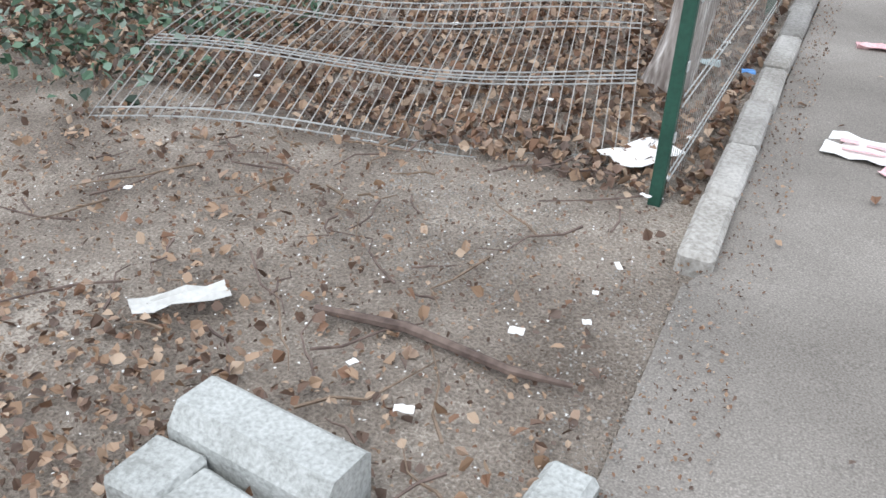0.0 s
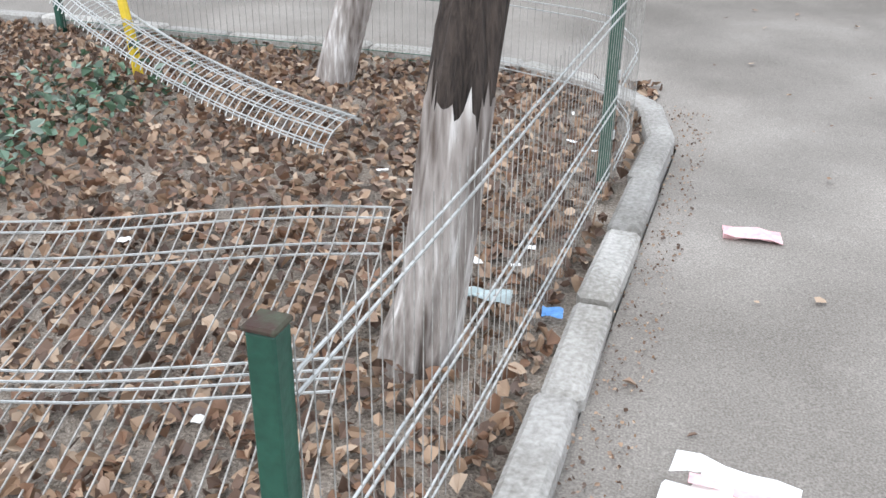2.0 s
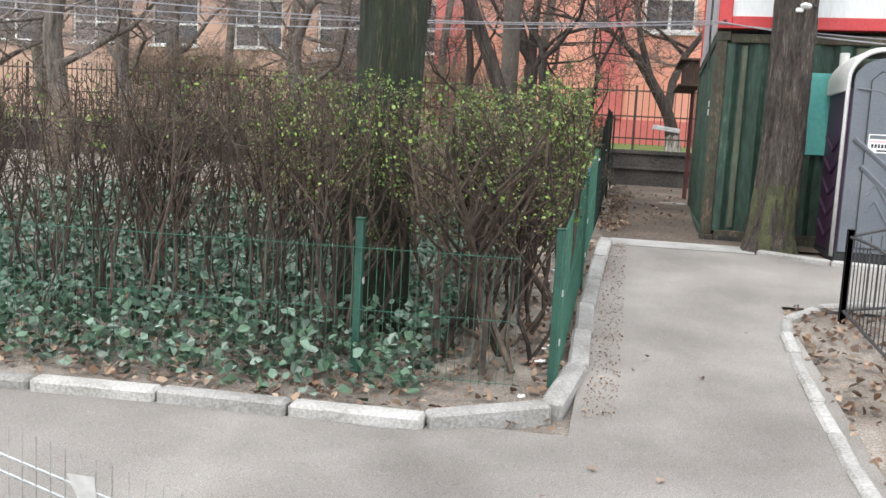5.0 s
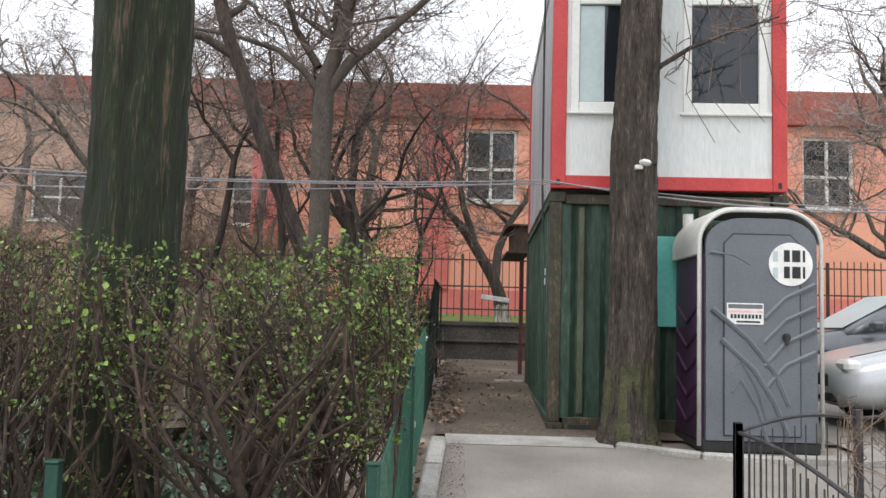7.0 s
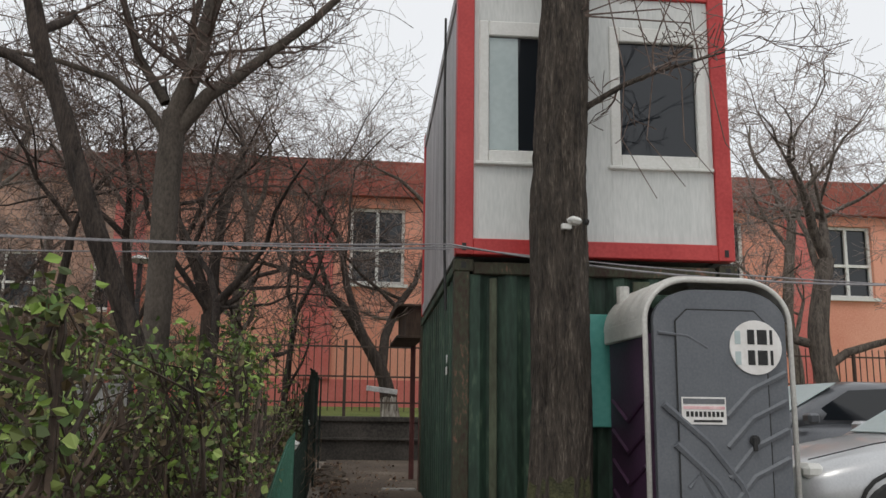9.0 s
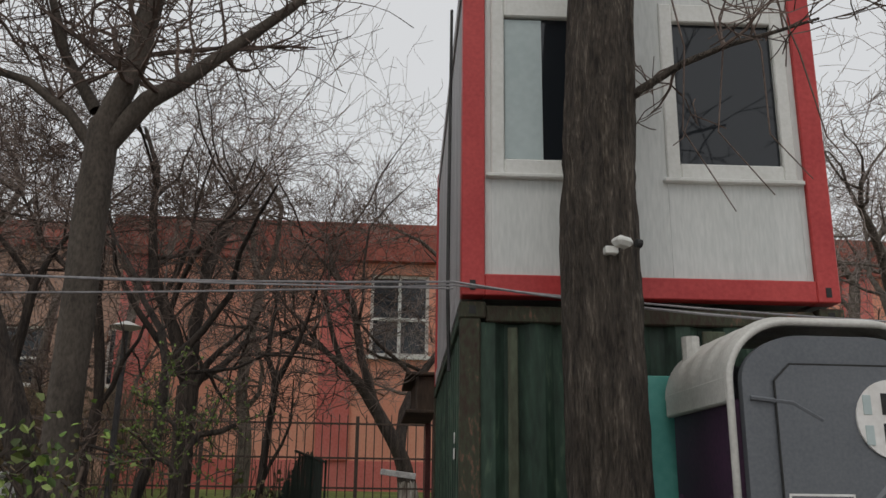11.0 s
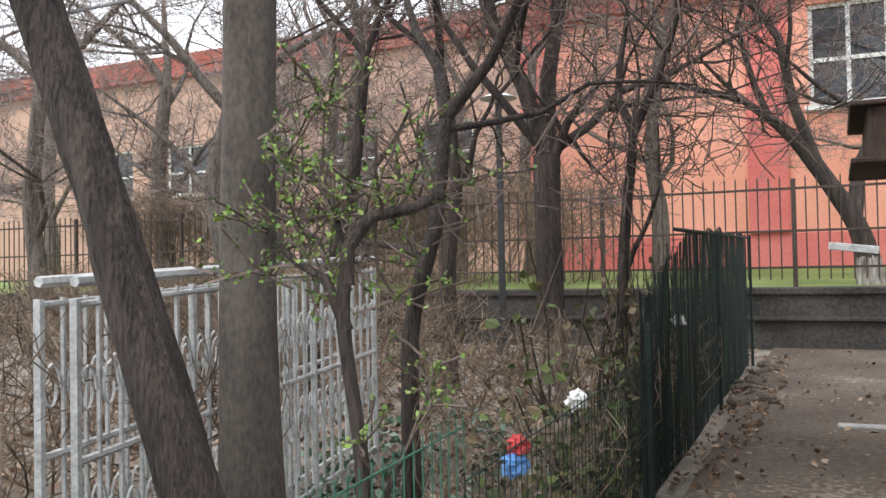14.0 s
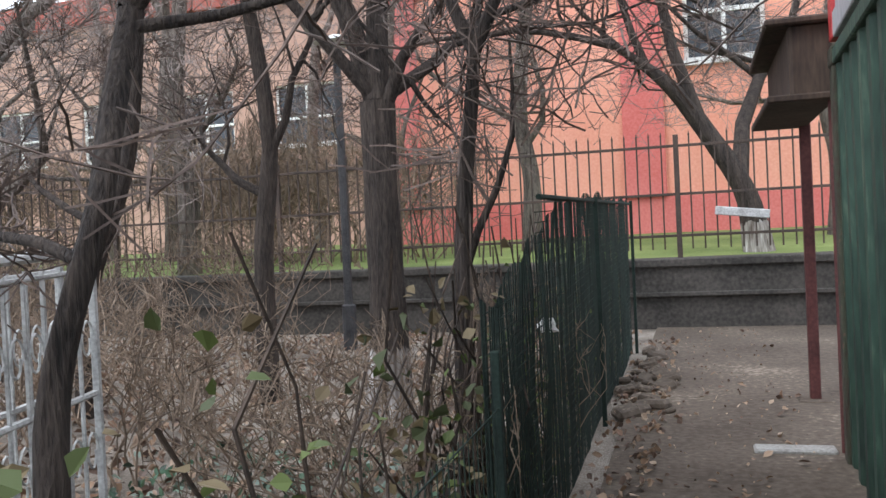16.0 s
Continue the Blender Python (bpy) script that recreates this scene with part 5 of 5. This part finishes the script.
paper("board_scrap", -0.62, 3.5, 0.2, 0.34, -30, M_PAPER, "white board scrap beside the fence post", 0.06)
paper("cardboard_scrap", -1.64, 1.76, 0.3, 0.085, 52, M_TRIM, "pale flattened cardboard scrap on the earth", 0.05)
paper("plastic_bottle", -0.62, 4.75, 0.22, 0.06, 10, M_BLIND, "crushed clear plastic bottle in the leaves", 0.06)
paper("wrapper", -0.36, 4.72, 0.07, 0.06, 10, M_BLUE, "blue plastic wrapper in the leaves", 0.06)
rng = random.Random(41)
for i in range(26):
    y = rng.uniform(1.4, 6.8)
    x = rng.uniform(-0.75, -0.36) if i % 2 else rng.uniform(-3.2, -0.4)
    paper("paper_scrap", x, y, rng.uniform(0.02, 0.06), rng.uniform(0.015, 0.035), rng.uniform(0, 180), M_PAPER, "small white paper scrap among the leaves", 0.06)
for i in range(10):
    paper("paper_scrap", rng.uniform(-0.45, -0.2), rng.uniform(10.1, 14), 0.05, 0.04, rng.uniform(0, 180), M_PAPER, "small white paper scrap under the hedge", 0.04)
for x, y, up, size, mat, nm, lb in ((-0.24, 16.14, 0.76, 0.05, M_RED, "plastic_wrap", "red crumpled wrapper caught in the shrubs"), (-0.25, 16.13, 0.7, 0.06, M_BLUE, "plastic_wrap", "blue crumpled wrapper caught in the shrubs"), (-0.22, 16.8, 0.8, 0.055, M_PAPER, "plastic_bag", "white crumpled plastic bag caught in the shrubs"), (-0.27, 16.55, 0.72, 0.07, M_STRAW, "paper_bag", "brown crumpled paper bag caught in the shrubs"), (-0.22, 19.3, 0.9, 0.055, M_PAPER, "plastic_bag", "white crumpled plastic bag caught in the screened fence")):
    r2 = random.Random(int(y * 77))
    ball = Shape()
    n, m = 9, 12
    for j in range(n + 1):
        for i in range(m):
            a, b = math.pi * j / n, 2 * math.pi * i / m
            q = Vector((math.sin(a) * math.cos(b), math.sin(a) * math.sin(b), math.cos(a)))
            rr = size * (0.75 + 0.55 * noise.noise(q * 2.6 + Vector((y, 0, 0))) + 0.3 * noise.noise(q * 7))
            ball.v.append((x + q.x * rr, y + q.y * rr, g(y) + up + q.z * rr * 0.8))
    for j in range(n):
        for i in range(m):
            i2 = (i + 1) % m
            ball.f.append((j * m + i, j * m + i2, (j + 1) * m + i2, (j + 1) * m + i))
    solo(nm, ball, mat, lb, "litter", "litter")
for x, z, w, h, mat, lb in ((-0.88, 0.93, 0.05, 0.3, M_TRIM, "pale fabric strip hanging from the wire mesh"), (-1.27, 0.68, 0.08, 0.1, M_PAPER, "white paper scrap caught in the wire mesh"), (-1.11, 0.68, 0.05, 0.1, M_PAPER, "white paper scrap caught in the wire mesh")):
    rag = Shape()
    y = 7.04 if x > -0.9 else (7.12 if x > -1.2 else 7.18)
    for k in range(7):
        for side in (-0.5, 0.5):
            for lay in (0, 0.003):
                rag.v.append((x + side * w * (1 - 0.3 * math.sin(k * 1.3 + x)) + 0.012 * math.sin(k), y - 0.012 - lay + 0.008 * math.sin(k * 2), g(y) + z - h * k / 6))
    for k in range(6):
        o = 4 * k
        rag.f += [(o, o + 2, o + 6, o + 4), (o + 1, o + 5, o + 7, o + 3), (o, o + 4, o + 5, o + 1), (o + 2, o + 3, o + 7, o + 6)]
    solo("rag", rag, mat, lb, "litter", "litter")

# ---- white metal fence by the trees ----
wf = thing("white_metal_fence", pose(-1.6, 15.6, g(15.6)), "two chipped white wrought iron fence panels with scrolls", "fence")
A, Bp = Vector((-1.6, 15.55, 1.06)), Vector((-2.05, 18.4, 1.14))
inv = wf.matrix_world.inverted()
for shift in (0.0, -0.17):
    A1, B1 = A + Vector((shift, 0, 0)), Bp + Vector((shift, 0.05, 0.02))
    for z, r in ((1.36, 0.02), (1.28, 0.012), (0.75, 0.014), (0.12, 0.014)):
        part("rail", Shape().tube([inv @ (A1 + Vector((0, 0, z))), inv @ (B1 + Vector((0, 0, z)))], r, 6), M_WPAINT, wf)
    for i in range(25):
        p = A1.lerp(B1, i / 24)
        part("bar", Shape().tube([inv @ (p + Vector((0, 0, 0.0))), inv @ (p + Vector((0, 0, 1.3)))], 0.02 if i % 8 == 0 else 0.01, 5), M_WPAINT, wf)
    for i in range(24):
        c = A1.lerp(B1, (i + 0.5) / 24)
        u = (B1 - A1).normalized()
        for zc in (0.98, 0.5):
            part("scroll", Shape().tube([inv @ (c + u * 0.05 * math.cos(a) * (1 - a / 12) + Vector((0, 0, zc + 0.1 * math.sin(a) * (1 - a / 12)))) for a in [0.5 * k for k in range(14)]], 0.006, 4), M_WPAINT, wf)

# ---- small black railing round the bed ----
rail = thing("garden_railing", pose(1.9, 12.75, g(12.75)), "low black iron railing round the small bed", "railing")
inv = rail.matrix_world.inverted()
runs = [((1.9, 12.75), (2.85, 13.2)), ((2.85, 13.2), (4.6, 13.2)), ((1.9, 12.75), (1.95, 10.9)), ((1.95, 10.9), (2.0, 9.2))]
for (x0, y0), (x1, y1) in runs:
    a, b = Vector((x0, y0, g(y0))), Vector((x1, y1, g(y1)))
    for z in (0.1, 0.68):
        part("rail", Shape().tube([inv @ (a.lerp(b, k / 8) + Vector((0, 0, z + (0.06 * math.sin(math.pi * k / 8) if z > 0.5 else 0)))) for k in range(9)], 0.013, 6), M_BIRON, rail)
    part("post", Shape().box(tuple(inv @ (a + Vector((-0.025, -0.025, -0.05)))), tuple(inv @ (a + Vector((0.025, 0.025, 0.74)))), bevel=0.004), M_BIRON, rail)
    n = int((b - a).length / 0.09)
    for i in range(1, n):
        p = a.lerp(b, i / n)
        part("bar", Shape().tube([inv @ (p + Vector((0, 0, 0.1))), inv @ (p + Vector((0, 0, 0.68)))], 0.005, 4), M_BIRON, rail)


# ---- cars ----
def car(m, paint, label):
    c = thing("car", m, label, "car", "parked cars")
    L, W = 4.2, 1.72
    xs = [0, 0.04, 0.12, 0.3, 0.6, 0.9, 1.15, 1.6, 2.2, 2.8, 3.4, 3.8, 4.05, 4.16, 4.2]
    tops = [0.56, 0.64, 0.7, 0.77, 0.85, 0.91, 0.95, 0.97, 0.98, 0.99, 1.0, 0.99, 0.95, 0.85, 0.7]
    halves = [0.55, 0.68, 0.76, 0.82, 0.85, 0.86, 0.86, 0.86, 0.86, 0.86, 0.85, 0.83, 0.78, 0.72, 0.62]
    lows = [0.36, 0.28, 0.22, 0.2, 0.2, 0.2, 0.2, 0.2, 0.2, 0.2, 0.2, 0.21, 0.25, 0.32, 0.4]

    def loft(stations, n=28, flat=0.42):
        q = Shape()
        for x, low, top, half in stations:
            for k in range(n):
                a = 2 * math.pi * k / n
                cy, cz = math.cos(a), math.sin(a)
                q.v.append((x, W / 2 + half * math.copysign(abs(cy) ** flat, cy), (low + top) / 2 + (top - low) / 2 * math.copysign(abs(cz) ** 0.6, cz)))
        m = len(stations)
        for r in range(m - 1):
            for k in range(n):
                k2 = (k + 1) % n
                q.f.append((r * n + k, r * n + k2, (r + 1) * n + k2, (r + 1) * n + k))
        q.f += [tuple(range(n))[::-1], tuple((m - 1) * n + k for k in range(n))]
        return q

    part("body", loft(list(zip(xs, lows, tops, halves))), paint, c, smooth=True)
    cabn = [(1.1, 0.93, 0.7), (1.4, 1.12, 0.67), (1.7, 1.29, 0.64), (2.0, 1.42, 0.61), (2.3, 1.47, 0.6), (2.8, 1.47, 0.6), (3.2, 1.43, 0.6), (3.55, 1.28, 0.62), (3.8, 1.12, 0.64), (3.95, 0.98, 0.66)]
    part("cabin", loft([(x, 0.8, z, half + 0.06) for x, z, half in cabn], flat=0.5), paint, c, smooth=True)
    part("bonnet_seam", Shape().tube([(0.16, 0.3, 0.735), (0.7, 0.22, 0.875), (1.12, 0.2, 0.945)], 0.006, 5), M_BLACK, c)
    part("lower_intake", Shape().box((0.0, 0.35, 0.27), (0.07, W - 0.35, 0.38), bevel=0.02), M_BLACK, c)
    # the windscreen's reflection is painted as an opaque pale tone
    part("windscreen", Shape().box((0, 0, 0), (0.98, W - 0.62, 0.012), pose(1.12, 0.31, 0.955, 0, -29, 0), 0.004), M_BLIND, c, "windscreen with its pale reflection painted on")
    for y in (0.165, W - 0.177):
        part("side_window", Shape().prism([(1.45, 0.98), (2.05, 1.34), (2.6, 1.37), (2.6, 0.98)], pose(0, y, 0), 0.012), M_GLASS, c)
        part("side_window", Shape().prism([(2.68, 0.98), (2.68, 1.37), (3.2, 1.35), (3.65, 1.0)], pose(0, y, 0), 0.012), M_GLASS, c)
    for x in (0.78, 3.4):
        for y, dy in ((0.0, -0.01), (W - 0.18, 0.01)):
            w = part("wheel", Shape().tube([(x, y + dy, 0.3), (x, y + dy + 0.03, 0.3), (x, y + dy + 0.15, 0.3), (x, y + dy + 0.18, 0.3)], [0.27, 0.3, 0.3, 0.27], 24), M_BLACK, c)
            part("rim", Shape().tube([(x, y + dy - 0.006, 0.3), (x, y + dy + 0.186, 0.3)], 0.19, 16), M_GREYL, w)
            for q in range(5):
                a = q * 1.2566
                part("spoke_gap", Shape().tube([(x + 0.12 * math.cos(a), y + dy - 0.01, 0.3 + 0.12 * math.sin(a)), (x + 0.12 * math.cos(a), y + dy + 0.19, 0.3 + 0.12 * math.sin(a))], 0.038, 8), M_BLACK, w)
        for y in (-0.004, W - 0.03):
            part("wheel_arch", Shape().tube([(x + 0.35 * math.cos(a), y + 0.015, 0.3 + 0.35 * math.sin(a)) for a in [math.pi * k / 10 for k in range(11)]], 0.02, 6), M_BLACK, c)
    for y in (0.12, W - 0.42):
        part("headlight", Shape().box((0.02, 0, 0), (0.2, 0.3, 0.13), pose(0.03, y, 0.58), 0.04), M_PVC, c, "clear headlight")
    part("grille", Shape().box((-0.015, 0.45, 0.42), (0.06, W - 0.45, 0.56), bevel=0.02), M_BLACK, c)
    part("number_plate", Shape().box((-0.03, 0.62, 0.33), (-0.012, W - 0.62, 0.43), bevel=0.004), M_PAPER, c)
    part("mirror", Shape().box((1.35, -0.14, 0.93), (1.5, 0.04, 1.06), bevel=0.03), paint, c)
    part("mirror", Shape().box((1.35, W - 0.04, 0.93), (1.5, W + 0.14, 1.06), bevel=0.03), paint, c)
    return c


car(pose(3.95, 15.9, g(16) + 0.03, 0, 0, -4), M_SILV, "silver parked hatchback on the asphalt")
car(pose(4.3, 19.0, g(19) + 0.03, 0, 0, 0), M_DCAR, "dark grey parked hatchback behind the silver one")


# ---- cables, camera, posts ----
def cable(a, b, sag, r=0.007, label="sagging grey overhead cable"):
    a, b = Vector(a), Vector(b)
    solo("cable", Shape().tube([a.lerp(b, k / 16) - Vector((0, 0, sag * 4 * (k / 16) * (1 - k / 16))) for k in range(17)], r, 5), M_CABLE, label, "cable", "overhead cables")


cable((0.97, 15.66, 3.5), (-9, 14.2, 3.75), 0.25)
cable((0.97, 15.66, 3.48), (-9, 15.2, 3.5), 0.2, 0.006)
cable((0.97, 15.66, 3.46), (-9, 13.2, 3.35), 0.15, 0.006)
cable((0.97, 15.66, 3.5), (6.5, 14.45, 3.3), 0.22, 0.008)
cable((0.97, 15.66, 3.48), (12, 14.2, 3.45), 0.3, 0.006)
for i in range(4):
    rr = random.Random(90 + i)
    x0 = 2.1 + 0.22 * i
    solo("hanging_twig", Shape().tube([(1.86, 15.05, 5.2), (x0 - 0.05, 14.95, 5.45 - 0.1 * i), (x0 + 0.08, 14.93, 4.7), (x0 + 0.1 + rr.uniform(-0.1, 0.1), 14.93, 4.2), (x0 + 0.3, 14.93, 3.75 + 0.1 * i)], [0.008, 0.006, 0.005, 0.004, 0.003], 4), M_TWIG, "thin drooping twig hanging from the tall tree", "twig", "hanging twigs")
cc = thing("security_camera", pose(1.74, 14.93, 3.56), "small white bullet security camera strapped to the tree", "camera")
part("housing", Shape().box((-0.02, -0.07, -0.024), (0.08, 0.02, 0.026), pose(0, 0, 0, 0, 8, 20), 0.02), M_PVC, cc)
part("lens", Shape().tube([(0.1, -0.04, -0.012), (0.13, -0.035, -0.016)], 0.022, 12), M_BLACK, cc)
part("bracket", Shape().box((-0.05, 0.0, -0.06), (0.02, 0.06, -0.02), bevel=0.005), M_PVC, cc)

bh = thing("wooden_post_box", pose(1.2, 20.95, g(20.9)), "oxide red posts carrying a rough wooden box", "post")
part("post", Shape().tube([(0.0, -0.55, 0), (0.0, -0.55, 2.0)], 0.028, 8), M_RBROWN, bh)
part("post", Shape().box((-0.035, 0.78, 0), (0.035, 0.85, 2.1), bevel=0.008), M_RBROWN, bh)
part("foot", Shape().box((-0.12, 0.68, 0), (0.12, 0.94, 0.05), bevel=0.01), M_OLDCON, bh)
part("box", Shape().box((-0.22, -0.6, 1.95), (0.0, 0.9, 2.35), None, 0.02), M_WOOD, bh)
part("roof", Shape().box((-0.34, -0.65, 2.34), (0.06, 0.95, 2.38), pose(0, 0, 0, 0, 0, 0), 0.01), M_WOOD, bh)
part("shelf", Shape().box((-0.34, -0.62, 1.93), (0.02, 0.92, 1.97), bevel=0.008), M_WOOD, bh)
solo("fence_board", Shape().box((-0.3, -0.02, -0.05), (0.3, 0.02, 0.05), pose(0.95, 25.88, 2.62, 0, 7, 0), 0.008), M_WPAINT, "pale weathered board tied to the iron fence", "board")
bin_ = thing("lamp_post", pose(-3.36, 24.4, g(24.4)), "slim dark green lamp post in the leaf bed", "lamp post")
part("pole", Shape().tube([(0, 0, 0), (0, 0, 0.5), (0, 0, 0.52), (0, 0, 3.4)], [0.08, 0.08, 0.05, 0.045], 10), M_BIRON, bin_)
part("shade", Shape().tube([(0, 0, 3.4), (0, 0, 3.46), (0, 0, 3.55)], [0.07, 0.26, 0.05], 16), M_TRIM, bin_, "flat pale lamp shade")
stone = Shape()
rr = random.Random(77)
for k in range(9):
    stone.tube([(-2.2 + rr.gauss(0, 0.25), 14.6 + rr.gauss(0, 0.3), g(14.6) + 0.1), (-2.2 + rr.gauss(0, 0.2), 14.6 + rr.gauss(0, 0.3), g(14.6) + rr.uniform(0.3, 0.75))], [0.22, 0.08], 7)
solo("rubble_heap", stone, M_OLDCON, "grey rubble heap behind the hedge", "rubble", kind="stuff")


# ---- torn leaves and dead creepers caught in the screening net ----
rng = random.Random(61)
cr = Shape()
for i in range(2600):
    y = rng.uniform(16.0, 23.5)
    cr.leaf((-0.22 - abs(rng.gauss(0, 0.09)), y, g(y) + rng.uniform(0, 1.35) * rng.uniform(0.4, 1)), rng.uniform(0.03, 0.06), rng, 0.1)
solo("creeper", cr, M_OLIVE, "sparse dull creeper leaves on the screened fence", "creeper", kind="stuff")
cs = Shape()
for i in range(130):
    y = rng.choice((rng.uniform(16.2, 23.0), rng.gauss(18.6, 0.5)))
    x = -0.25 - rng.uniform(0, 0.2)
    h = rng.uniform(0.5, 1.5)
    cs.tube([(x + rng.gauss(0, 0.03), y + rng.gauss(0, 0.06) * k, g(y) + h * k / 4) for k in range(5)], [v * rng.uniform(0.8, 1.6) for v in (0.009, 0.008, 0.006, 0.004, 0.003)], 4, False)
solo("creeper_stalks", cs, M_STEM, "dark dead creeper stalks along the screened fence", "creeper", kind="stuff")
heap = Shape()
for i in range(40):
    x, y = rng.gauss(0.02, 0.1), 22.3 + rng.gauss(0, 0.7)
    r = rng.uniform(0.03, 0.09)
    heap.box((-r, -r, -r * 0.3), (r, r, r * 0.6), pose(x, y, g(y) + 0.03, rng.uniform(-20, 20), rng.uniform(-20, 20), rng.uniform(0, 90)), r * 0.3)
solo("rubble", heap, M_OLDCON, "small broken rubble pieces along the fence foot", "rubble", kind="stuff")
